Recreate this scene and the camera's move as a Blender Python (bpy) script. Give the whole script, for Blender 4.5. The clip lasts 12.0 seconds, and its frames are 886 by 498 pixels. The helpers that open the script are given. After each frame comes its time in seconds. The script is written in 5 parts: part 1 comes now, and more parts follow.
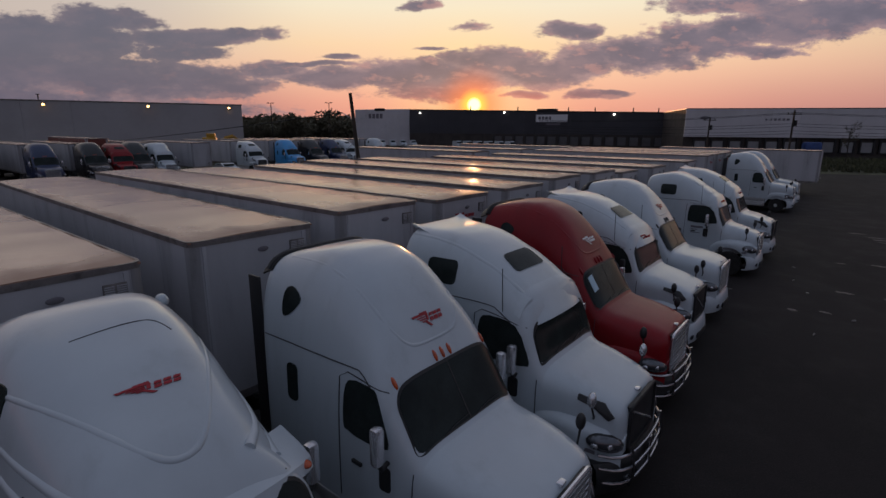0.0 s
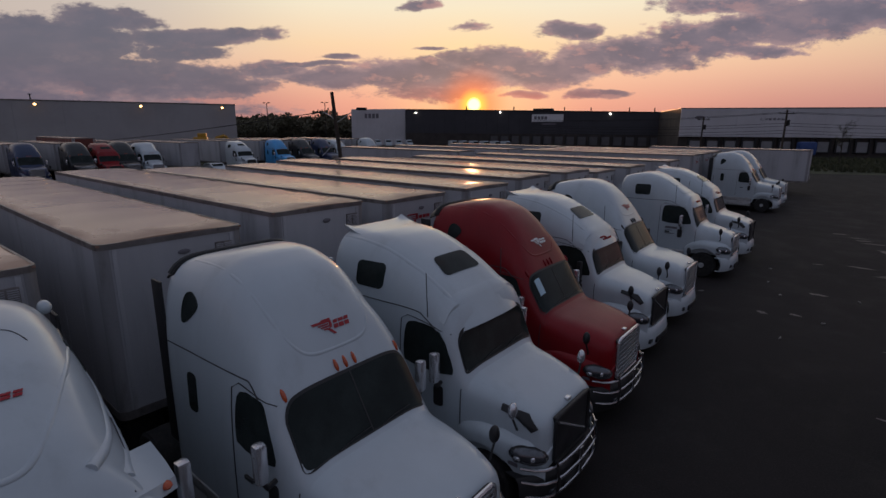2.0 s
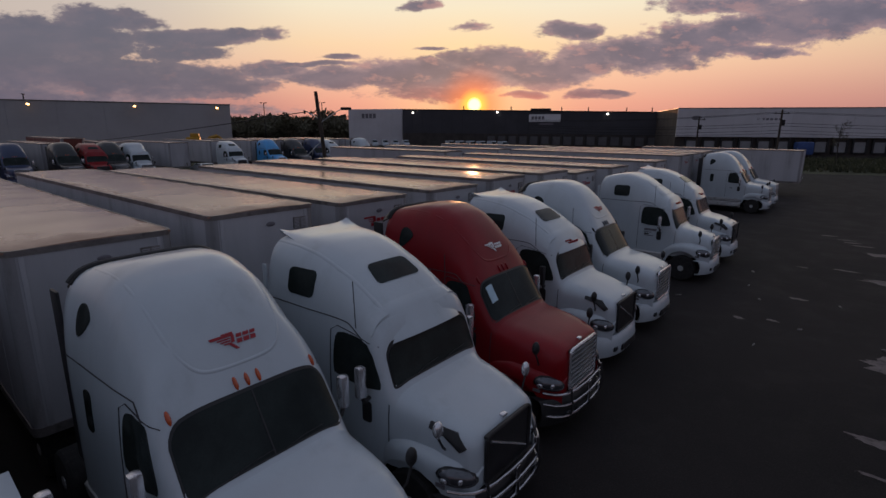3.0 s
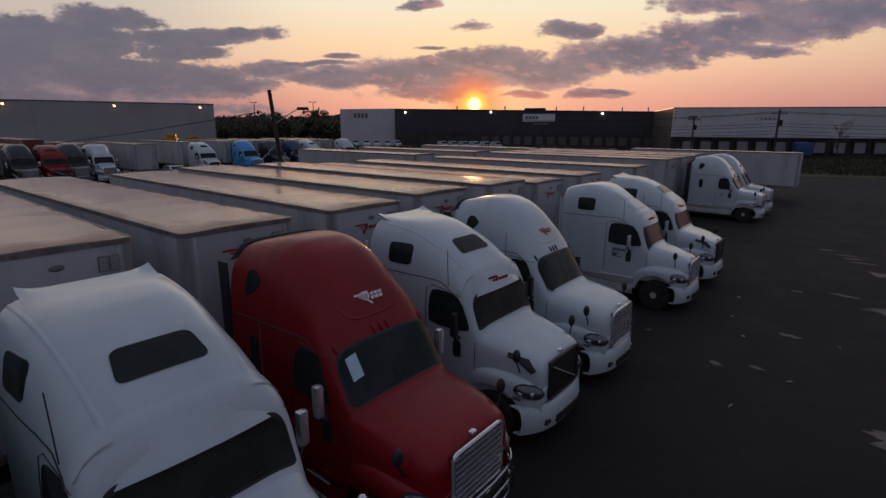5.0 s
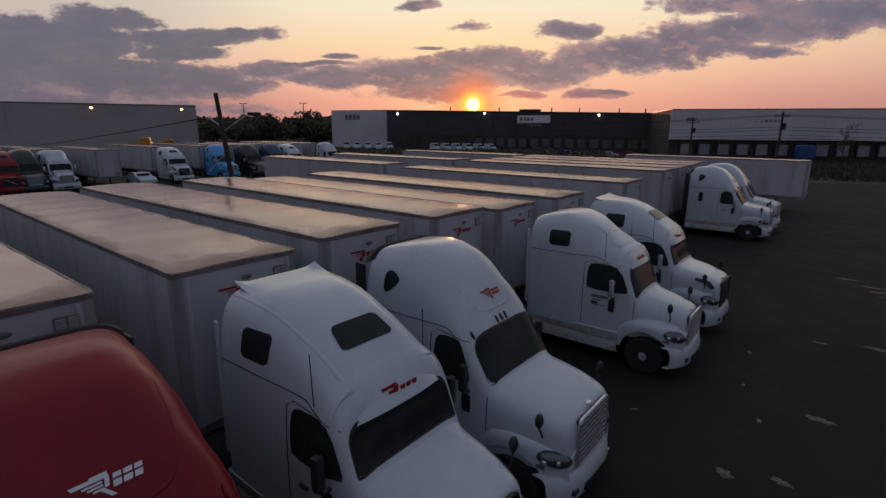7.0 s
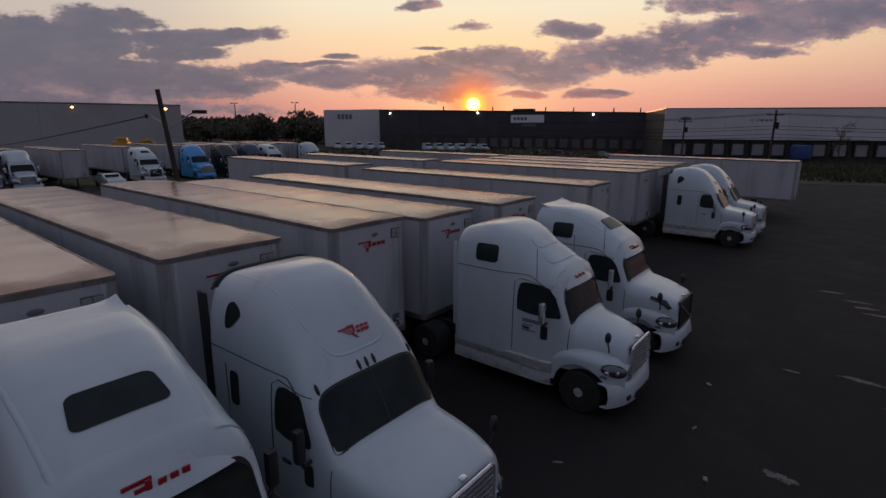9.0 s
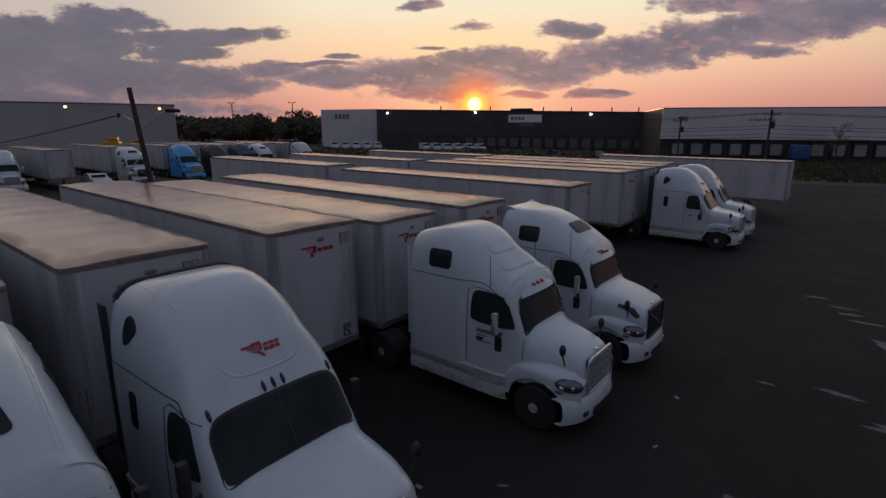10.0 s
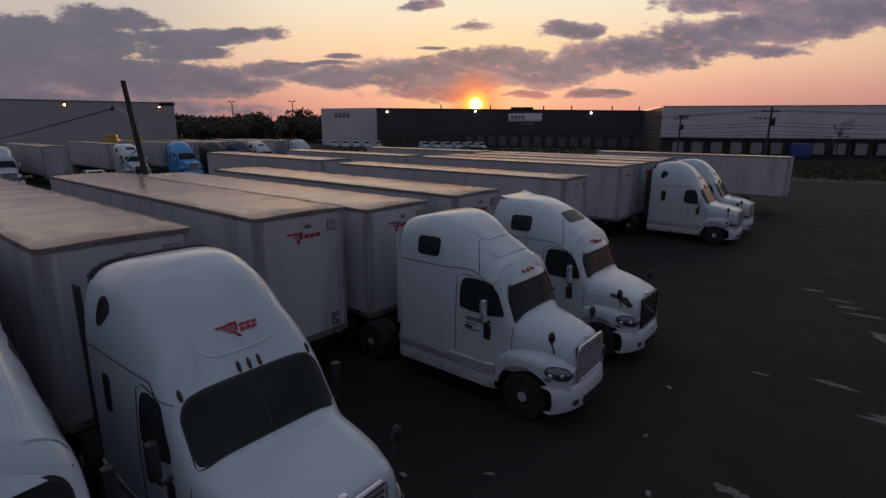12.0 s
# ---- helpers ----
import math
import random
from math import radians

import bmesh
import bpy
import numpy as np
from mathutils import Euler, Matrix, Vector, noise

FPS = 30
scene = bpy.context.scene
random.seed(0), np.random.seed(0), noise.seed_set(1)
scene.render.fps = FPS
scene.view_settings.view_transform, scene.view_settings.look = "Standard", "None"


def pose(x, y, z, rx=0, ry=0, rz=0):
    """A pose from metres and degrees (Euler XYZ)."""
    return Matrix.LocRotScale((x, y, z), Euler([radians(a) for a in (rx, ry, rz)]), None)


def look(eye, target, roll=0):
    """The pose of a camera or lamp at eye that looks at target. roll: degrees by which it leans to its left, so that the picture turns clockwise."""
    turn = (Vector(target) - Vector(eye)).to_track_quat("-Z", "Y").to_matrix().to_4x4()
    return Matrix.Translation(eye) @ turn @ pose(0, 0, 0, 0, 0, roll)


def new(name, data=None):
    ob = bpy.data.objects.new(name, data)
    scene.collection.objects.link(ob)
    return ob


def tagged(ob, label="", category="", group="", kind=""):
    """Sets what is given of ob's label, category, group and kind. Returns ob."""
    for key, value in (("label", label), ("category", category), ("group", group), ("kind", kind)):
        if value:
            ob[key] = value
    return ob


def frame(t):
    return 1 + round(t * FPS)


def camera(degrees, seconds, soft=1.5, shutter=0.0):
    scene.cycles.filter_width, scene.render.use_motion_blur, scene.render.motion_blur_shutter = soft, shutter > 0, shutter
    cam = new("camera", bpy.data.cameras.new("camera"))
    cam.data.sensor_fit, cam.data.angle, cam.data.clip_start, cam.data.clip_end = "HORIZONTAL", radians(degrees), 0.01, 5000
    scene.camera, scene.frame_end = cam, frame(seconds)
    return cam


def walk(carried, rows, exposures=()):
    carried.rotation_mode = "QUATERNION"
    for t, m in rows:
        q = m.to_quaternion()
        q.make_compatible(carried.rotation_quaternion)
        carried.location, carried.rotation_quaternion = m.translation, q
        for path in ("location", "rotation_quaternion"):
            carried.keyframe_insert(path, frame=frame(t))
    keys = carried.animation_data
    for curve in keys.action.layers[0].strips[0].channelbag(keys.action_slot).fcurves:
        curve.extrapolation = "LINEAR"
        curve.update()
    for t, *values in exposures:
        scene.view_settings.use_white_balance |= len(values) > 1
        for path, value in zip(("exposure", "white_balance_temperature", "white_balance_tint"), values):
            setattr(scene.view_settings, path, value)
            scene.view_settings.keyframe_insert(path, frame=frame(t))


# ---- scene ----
cam = camera(82.12, 12.0)
TILT, LEAN = -13.375, -0.30
# seconds, eye, yaw, pitch, roll
PATH = [
    (0, (0.000, 0.000, 6.014), -0, 0, -0),
    (0.5, (0.170, 0.110, 6.008), -0.03, 0, 0.01),
    (1, (0.442, 0.175, 6.007), -0.04, -0.01, 0.01),
    (1.5, (0.827, 0.240, 5.996), -0.03, -0, 0.01),
    (2, (1.263, 0.369, 5.983), -0.02, -0.01, 0.02),
    (2.5, (1.786, 0.557, 5.978), -0.01, 0, 0.01),
    (3, (2.359, 0.866, 5.978), 0.03, -0, 0.02),
    (5, (4.686, 3.938, 6.126), 0.03, -0.05, 0.03),
    (5.5, (5.198, 5.098, 6.221), -0.03, -0.03, 0.06),
    (6, (5.692, 6.249, 6.332), -0.09, -0.02, 0.06),
    (6.5, (6.092, 7.196, 6.474), -0.13, -0.02, 0.08),
    (7, (6.472, 7.852, 6.560), -0.11, -0.02, 0.08),
    (9, (8.781, 9.930, 6.497), -0.06, -0.02, 0.11),
    (9.5, (9.456, 10.353, 6.475), 0.04, -0.03, 0.11),
    (10, (9.986, 10.660, 6.467), 0.08, -0.03, 0.09),
    (10.5, (10.196, 10.734, 6.414), 0.09, -0.03, 0.08),
    (11, (10.241, 10.721, 6.327), 0.15, -0.03, 0.06),
    (11.5, (10.244, 10.722, 6.229), 0.19, -0.04, 0.05),
    (12, (10.268, 10.764, 6.134), 0.18, -0.04, 0.03),
]
walk(cam, [(t, Matrix.Translation(eye) @ pose(0, 0, 0, TILT, LEAN, 0) @ pose(0, 0, 0, 90 + pitch, roll, yaw)) for t, eye, yaw, pitch, roll in PATH])

# ---- frame of the truck yard: u along the trucks' noses, s along the row ----
HEAD = -39.0
FWD = Vector((math.cos(radians(HEAD)), math.sin(radians(HEAD)), 0))
LEFT = Vector((-math.sin(radians(HEAD)), math.cos(radians(HEAD)), 0))


def yard(u, s, yaw=0.0, z=0.0):
    p = FWD * u + LEFT * s
    return pose(p.x, p.y, z, 0, 0, HEAD + yaw)


def lin(r, g, b):
    """Linear colour of an 8-bit colour."""
    return tuple(((c / 255 + 0.055) / 1.055) ** 2.4 if c > 10 else c / 3294.6 for c in (r, g, b)) + (1.0,)


# ---- node helper ----
class Nodes:
    def __init__(self, tree):
        self.tree = tree
        tree.nodes.clear()

    def add(self, kind):
        return self.tree.nodes.new(kind)

    def put(self, socket, value):
        if isinstance(value, bpy.types.NodeSocket):
            self.tree.links.new(value, socket)
        else:
            socket.default_value = value

    def math(self, op, a, b=0.0, c=0.0, clamp=False):
        node = self.add("ShaderNodeMath")
        node.operation, node.use_clamp = op, clamp
        for i, v in enumerate((a, b, c)):
            self.put(node.inputs[i], v)
        return node.outputs[0]

    def vec(self, op, a, b=(0, 0, 0)):
        node = self.add("ShaderNodeVectorMath")
        node.operation = op
        self.put(node.inputs[0], a)
        self.put(node.inputs[1], b)
        return node.outputs[1] if op in ("LENGTH", "DOT_PRODUCT", "DISTANCE") else node.outputs[0]

    def mix(self, factor, a, b, blend="MIX"):
        node = self.add("ShaderNodeMix")
        node.data_type, node.blend_type = "RGBA", blend
        self.put(node.inputs[0], factor)
        self.put(node.inputs[6], a)
        self.put(node.inputs[7], b)
        return node.outputs[2]

    def noise(self, vector, scale, detail=4.0, rough=0.55, distortion=0.0):
        node = self.add("ShaderNodeTexNoise")
        self.put(node.inputs["Vector"], vector)
        for key, value in (("Scale", scale), ("Detail", detail), ("Roughness", rough), ("Distortion", distortion)):
            node.inputs[key].default_value = value
        return node.outputs[0]

    def ramp(self, value, stops, smooth=False):
        node = self.add("ShaderNodeValToRGB")
        node.color_ramp.interpolation = "EASE" if smooth else "LINEAR"
        while len(node.color_ramp.elements) < len(stops):
            node.color_ramp.elements.new(0.5)
        for e, (p, c) in zip(node.color_ramp.elements, stops):
            e.position, e.color = p, c if len(c) == 4 else (*c, 1)
        self.put(node.inputs[0], value)
        return node.outputs[0]

    def span(self, value, a, b, c=0.0, d=1.0, smooth=False):
        node = self.add("ShaderNodeMapRange")
        node.interpolation_type = "SMOOTHSTEP" if smooth else "LINEAR"
        for i, v in enumerate((value, a, b, c, d)):
            self.put(node.inputs[i], v)
        return node.outputs[0]


# ---- sky: sunset with broken cloud, and the low sun ----
SUN_AZ, SUN_EL = 3.35, 2.45
SUN_DIR = Vector((math.sin(radians(SUN_AZ)) * math.cos(radians(SUN_EL)), math.cos(radians(SUN_AZ)) * math.cos(radians(SUN_EL)), math.sin(radians(SUN_EL))))
SKY_GAIN = 0.96
world = bpy.data.worlds.new("sunset_sky")
scene.world = world
world.use_nodes = True
N = Nodes(world.node_tree)
way = N.add("ShaderNodeTexCoord").outputs["Generated"]
xyz = N.add("ShaderNodeSeparateXYZ")
N.put(xyz.inputs[0], way)
east, north, up = xyz.outputs
elev = N.math("MULTIPLY", N.math("ARCSINE", up), 57.2958)
# colour by height over the horizon, towards the sun and away from it
towards = N.ramp(N.math("DIVIDE", elev, 60.0, clamp=True), [
    (0.0, lin(212, 140, 134)), (0.045, lin(235, 166, 147)), (0.085, lin(246, 192, 162)), (0.14, lin(252, 216, 176)),
    (0.2, lin(248, 234, 206)), (0.28, lin(236, 230, 220)), (0.5, lin(168, 168, 180)), (1.0, lin(134, 142, 162))])
away = N.ramp(N.math("DIVIDE", elev, 60.0, clamp=True), [
    (0.0, lin(92, 86, 94)), (0.12, lin(112, 108, 120)), (0.4, lin(124, 130, 150)), (1.0, lin(134, 142, 162))])
facing = N.vec("DOT_PRODUCT", way, tuple(SUN_DIR))
sky = N.mix(N.span(facing, 0.35, 0.96, 0, 1, True), away, towards)
# mauve haze low down on both sides of the sun
side_low = N.math("MULTIPLY", N.span(elev, 1.0, 7.5, 1, 0, True), N.span(facing, 0.985, 0.86, 0, 1, True))
sky = N.mix(N.math("MULTIPLY", side_low, N.span(east, 0.25, -0.25, 0.3, 0.9, True)), sky, lin(150, 112, 122))
# pale grey veil high up, well away from the sun
veil = N.math("MULTIPLY", N.span(east, -0.2, -0.55, 0, 0.75, True), N.span(elev, 4.0, 9.0, 0, 1, True))
sky = N.mix(N.math("MULTIPLY", veil, N.span(north, 0.1, 0.4)), sky, lin(198, 186, 182))
# broad warm glow round the sun
off_sun = N.math("MULTIPLY", N.math("ARCCOSINE", facing), 57.2958)
sky = N.mix(N.math("MULTIPLY", N.span(off_sun, 0.5, 13, 1, 0, True), 0.4), sky, lin(255, 228, 158))
# clouds: banks given as ellipses in the plane one unit ahead, frayed by noise
flat = N.add("ShaderNodeCombineXYZ")
ahead = N.math("MAXIMUM", north, 0.05)
N.put(flat.inputs[0], N.math("DIVIDE", east, ahead))
N.put(flat.inputs[1], N.math("DIVIDE", up, ahead))
flat = flat.outputs[0]
stretched = N.vec("MULTIPLY", flat, (1.0, 2.2, 1.0))
fray = N.noise(stretched, 13.0, 7.0, 0.62)
fray_fine = N.noise(stretched, 55.0, 5.0, 0.6)
warp = N.add("ShaderNodeTexNoise")
N.put(warp.inputs["Vector"], stretched)
warp.inputs["Scale"].default_value = 9.0
warp.inputs["Detail"].default_value = 5.0
bent = N.vec("ADD", flat, N.vec("MULTIPLY", N.vec("SUBTRACT", warp.outputs[1], (0.5, 0.5, 0.5)), (0.09, 0.035, 0)))
LEFT_CLOUDS = [
    (-0.756, 0.153, 0.261, 0.0482, 1.1),
    (-0.615, 0.191, 0.114, 0.0229, 0.8),
    (-0.464, 0.160, 0.156, 0.0194, 1.1),
    (-0.482, 0.134, 0.089, 0.0177, 1),
    (-0.735, 0.094, 0.381, 0.0438, 1),
    (-0.493, 0.087, 0.169, 0.0320, 0.9),
    (-0.318, 0.165, 0.031, 0.0135, 0.5),
    (-0.516, 0.067, 0.181, 0.0162, 0.6),
    (-0.388, 0.078, 0.096, 0.0182, 0.7),
    (-0.820, 0.040, 0.360, 0.0340, 0.8),
    (-0.560, 0.034, 0.240, 0.0180, 0.5),
]
MIDDLE_CLOUDS = [
    (-0.312, 0.105, 0.084, 0.0179, 1),
    (-0.175, 0.092, 0.159, 0.0240, 1),
    (-0.048, 0.094, 0.180, 0.0319, 1.1),
    (-0.020, 0.066, 0.120, 0.0220, 0.8),
    (0.104, 0.122, 0.126, 0.0295, 1.1),
    (0.184, 0.103, 0.116, 0.0357, 1.1),
    (0.257, 0.119, 0.073, 0.0335, 1),
    (0.137, 0.097, 0.025, 0.0140, 0.8),
    (0.232, 0.178, 0.052, 0.0180, 1.0),
    (-0.189, 0.129, 0.046, 0.0069, 0.9),
    (-0.258, 0.117, 0.116, 0.0050, 0.8),
    (-0.197, 0.077, 0.047, 0.0081, 0.9),
    (-0.047, 0.214, 0.037, 0.0113, 0.8),
    (-0.022, 0.147, 0.029, 0.0059, 0.7),
    (0.046, 0.177, 0.031, 0.0077, 0.5),
]
RIGHT_CLOUDS = [
    (0.365, 0.136, 0.120, 0.0390, 1.1),
    (0.290, 0.062, 0.072, 0.0095, 0.9),
    (0.150, 0.060, 0.060, 0.0075, 0.7),
    (0.493, 0.159, 0.104, 0.0367, 1.1),
    (0.604, 0.179, 0.176, 0.0325, 1.1),
    (0.703, 0.208, 0.195, 0.0339, 1.1),
    (0.516, 0.221, 0.133, 0.0207, 0.8),
    (0.579, 0.140, 0.084, 0.0108, 0.8),
    (0.815, 0.211, 0.103, 0.0376, 0.9),
]
cover = None
for cx, cy, rx, ry, weight in LEFT_CLOUDS + MIDDLE_CLOUDS + RIGHT_CLOUDS:
    d = N.vec("LENGTH", N.vec("MULTIPLY", N.vec("SUBTRACT", bent, (cx, cy, 0)), (1 / rx, 1 / ry, 0)))
    m = N.math("MULTIPLY", N.math("SUBTRACT", 1.0, d), weight)
    cover = m if cover is None else N.math("MAXIMUM", cover, m)
frayed = N.math("ADD", cover, N.math("MULTIPLY", N.math("SUBTRACT", fray, 0.5), 1.35))
frayed = N.math("ADD", frayed, N.math("MULTIPLY", N.math("SUBTRACT", fray_fine, 0.5), 0.5))
mask = N.math("MULTIPLY", N.span(frayed, -0.1, 0.2, 0, 1, True), N.span(north, 0.05, 0.3))
# the rest of the sky carries the same broken cloud
rest = N.span(N.noise(N.vec("MULTIPLY", way, (1, 1, 2.5)), 2.6, 6.0, 0.6), 0.52, 0.66, 0, 0.8, True)
mask = N.math("MAXIMUM", mask, N.math("MULTIPLY", rest, N.span(elev, 17, 26)))
thick = N.span(frayed, 0.05, 0.55, 0, 1, True)
cloud = N.mix(thick, lin(168, 140, 146), lin(110, 104, 124))
cloud = N.mix(N.math("MULTIPLY", N.span(elev, 1.5, 5.2, 1, 0, True), N.span(off_sun, 20, 2, 0, 0.95, True)), cloud, lin(228, 100, 96))
billow = N.noise(N.vec("ADD", stretched, (3.1, 1.7, 0.4)), 11.0, 4.0, 0.55)
cloud = N.mix(N.span(billow, 0.4, 0.66, 0, 0.7, True), cloud, lin(90, 90, 112))
cloud = N.mix(N.span(billow, 0.5, 0.28, 0, 0.4, True), cloud, lin(150, 126, 136))
# the low sun catches the undersides of the billows; away from it the banks turn slate blue
below = N.noise(N.vec("ADD", stretched, (0.0, -0.03, 0.0)), 13.0, 7.0, 0.62)
lit = N.math("MULTIPLY", N.span(N.math("SUBTRACT", fray, below), 0.03, 0.16, 0, 1, True), N.span(off_sun, 50, 12, 0.0, 0.32, True))
cloud = N.mix(lit, cloud, lin(222, 158, 148))
cloud = N.mix(N.math("MULTIPLY", N.span(east, -0.1, -0.5, 0, 0.75, True), N.span(elev, 2.0, 6.0, 0.45, 1.0)), cloud, lin(95, 96, 112))
cloud = N.mix(N.span(facing, 0.1, 0.7, 1, 0, True), cloud, lin(84, 90, 106))
sky = N.mix(N.math("MULTIPLY", mask, 0.96), sky, cloud)
# red halo and disc of the sun
sky = N.mix(N.math("MULTIPLY", N.span(off_sun, 0.6, 4.6, 1, 0, True), 0.75), sky, (1.0, 0.2, 0.07, 1))
sky = N.mix(N.span(off_sun, 0.6, 1.9, 1, 0, True), sky, (1.3, 0.7, 0.12, 1))
sky = N.mix(N.span(off_sun, 0.45, 0.85, 1, 0, True), sky, (3.0, 2.4, 0.9, 1))
ground_haze = N.mix(N.span(elev, -1.5, 0.0, 0, 1), (0.012, 0.011, 0.013, 1), sky)
nishita = N.add("ShaderNodeTexSky")
nishita.sky_type, nishita.sun_disc, nishita.sun_elevation, nishita.sun_rotation = "NISHITA", False, radians(SUN_EL), radians(SUN_AZ)
both = N.mix(1.0, ground_haze, N.mix(1.0, nishita.outputs[0], (0.006, 0.006, 0.006, 1), "MULTIPLY"), "ADD")
back = N.add("ShaderNodeBackground")
N.put(back.inputs[0], both)
back.inputs[1].default_value = SKY_GAIN
N.put(N.add("ShaderNodeOutputWorld").inputs[0], back.outputs[0])

sun_data = bpy.data.lights.new("sun", "SUN")
sun_data.energy, sun_data.angle, sun_data.color = 0.6, radians(1.2), (1.0, 0.45, 0.2)
sun = new("sun", sun_data)
sun.matrix_world = look((0, 0, 60), Vector((0, 0, 60)) - SUN_DIR)


# ---- materials ----
def material(name, colour, rough=0.5, metal=0.0, vary=0.25, scale=1.5, fine=18.0, bump=0.02, coat=0.0, dirt=None, dirt_amount=0.4, per_object=0.0, streaks=False, spec=0.5, front_stain=None):
    """A surface with stains at one scale, grain at another, and fine relief."""
    mat = bpy.data.materials.new(name)
    mat.use_nodes = True
    n = Nodes(mat.node_tree)
    place = n.add("ShaderNodeTexCoord").outputs["Object"]
    if streaks:
        place_stain = n.vec("MULTIPLY", place, (1.0, 1.0, 0.18))
    else:
        place_stain = place
    broad, grain = n.noise(place_stain, scale, 5.0, 0.6), n.noise(place, fine, 4.0, 0.6)
    base = tuple(colour[:3]) + (1,)
    dark = tuple(c * (1 - vary) for c in colour[:3]) + (1,)
    col = n.mix(n.span(broad, 0.35, 0.7, 0, 1, True), base, dark)
    col = n.mix(n.math("MULTIPLY", n.span(grain, 0.45, 0.75, 0, 1), vary), col, dark)
    if dirt is not None:
        blot = n.math("MULTIPLY", n.span(n.noise(place_stain, scale * 2.3, 6.0, 0.65), 0.5, 0.72, 0, 1, True), dirt_amount)
        col = n.mix(blot, col, tuple(dirt[:3]) + (1,))
    if front_stain is not None:
        # a sooty tide mark that has run back from the front edge of the sheet, and along one side
        axes = n.add("ShaderNodeSeparateXYZ")
        n.put(axes.inputs[0], place)
        ragged = n.math("ADD", axes.outputs[0], n.math("MULTIPLY", n.noise(place, 0.9, 5, 0.6), 3.0))
        tide = n.math("MULTIPLY", n.span(ragged, 0.0, 1.7, 0, 1, True), 0.7)
        edge = n.math("MULTIPLY", n.span(n.math("SUBTRACT", n.math("MULTIPLY", n.noise(place, 0.5, 5, 0.6), 1.1), axes.outputs[1]), 1.45, 1.85, 0, 1, True), 0.6)
        soot = n.math("MAXIMUM", tide, edge)
        col = n.mix(soot, col, tuple(front_stain[:3]) + (1,))
    if per_object:
        r = n.add("ShaderNodeObjectInfo").outputs["Random"]
        col = n.mix(n.math("MULTIPLY", r, per_object), col, tuple(c * 0.6 for c in colour[:3]) + (1,))
    p = n.add("ShaderNodeBsdfPrincipled")
    n.put(p.inputs["Base Color"], col)
    n.put(p.inputs["Roughness"], n.math("ADD", rough - 0.06, n.math("MULTIPLY", broad, 0.14)))
    p.inputs["Metallic"].default_value = metal
    p.inputs["Specular IOR Level"].default_value = spec
    if front_stain is not None:
        n.put(p.inputs["Specular IOR Level"], n.span(soot, 0, 1, spec, 0.1))
        n.put(p.inputs["Roughness"], n.math("ADD", n.math("MULTIPLY", soot, 0.45), n.span(broad, 0.3, 0.7, rough - 0.08, rough + 0.12)))
    p.inputs["Coat Weight"].default_value = coat
    p.inputs["Coat Roughness"].default_value = 0.12
    if bump:
        b = n.add("ShaderNodeBump")
        b.inputs["Strength"].default_value, b.inputs["Distance"].default_value = 0.6, bump
        n.put(b.inputs["Height"], grain)
        n.put(p.inputs["Normal"], b.outputs[0])
    n.put(n.add("ShaderNodeOutputMaterial").inputs[0], p.outputs[0])
    return mat


def glow(name, colour, strength):
    mat = bpy.data.materials.new(name)
    mat.use_nodes = True
    n = Nodes(mat.node_tree)
    e = n.add("ShaderNodeEmission")
    e.inputs[0].default_value, e.inputs[1].default_value = (*colour, 1), strength
    n.put(n.add("ShaderNodeOutputMaterial").inputs[0], e.outputs[0])
    return mat


GRIME = (0.12, 0.11, 0.1)
M_WHITE = material("white_cab_paint", (0.48, 0.535, 0.575), 0.32, 0, 0.08, 0.8, 30, 0.001, 0.6, GRIME, 0.14, streaks=True)
M_SKIRT = material("road_stained_white_paint", (0.5, 0.5, 0.5), 0.5, 0, 0.2, 1.5, 25, 0.002, 0, (0.16, 0.12, 0.09), 0.75)
M_RED = material("red_cab_paint", (0.24, 0.006, 0.011), 0.34, 0, 0.2, 0.9, 30, 0.001, 0.1, (0.1, 0.012, 0.012), 0.25, streaks=True, spec=0.25)
M_BLUE = material("sky_blue_cab_paint", (0.05, 0.32, 0.68), 0.32, 0, 0.15, 0.9, 30, 0.001, 0.4)
M_NAVY = material("navy_cab_paint", (0.015, 0.03, 0.09), 0.32, 0, 0.15, 0.9, 30, 0.001, 0.4)
M_BLACK = material("black_cab_paint", (0.012, 0.012, 0.014), 0.3, 0, 0.2, 0.9, 30, 0.001, 0.4)
M_GLASS = material("dark_cab_glass", (0.026, 0.034, 0.033), 0.1, 0, 0.5, 1.2, 30, 0, 0.0, spec=0.14)
M_PLASTIC = material("black_plastic", (0.018, 0.018, 0.02), 0.5, 0, 0.3, 3, 40, 0.002)
M_SEAM = material("dark_seam", (0.03, 0.03, 0.035), 0.6, 0, 0.2, 4, 40, 0)
M_CHROME = material("chrome", (0.74, 0.75, 0.78), 0.24, 0.75, 0.15, 4, 40, 0.001)
M_ALU = material("dull_aluminium", (0.6, 0.61, 0.63), 0.4, 0.6, 0.25, 4, 40, 0.002, 0, GRIME, 0.4)
M_RIM = material("bright_wheel_disc", (0.55, 0.56, 0.58), 0.35, 0.25, 0.25, 5, 40, 0.002, 0, GRIME, 0.4)
M_RUBBER = material("tyre_rubber", (0.018, 0.017, 0.017), 0.85, 0, 0.4, 5, 60, 0.006, 0, (0.06, 0.05, 0.045), 0.4)
M_STEEL = material("dark_chassis_steel", (0.03, 0.028, 0.028), 0.7, 0.3, 0.4, 3, 40, 0.004)
M_AMBER = material("amber_lens", (0.5, 0.07, 0.01), 0.25, 0, 0.2, 8, 40, 0, 0.5)
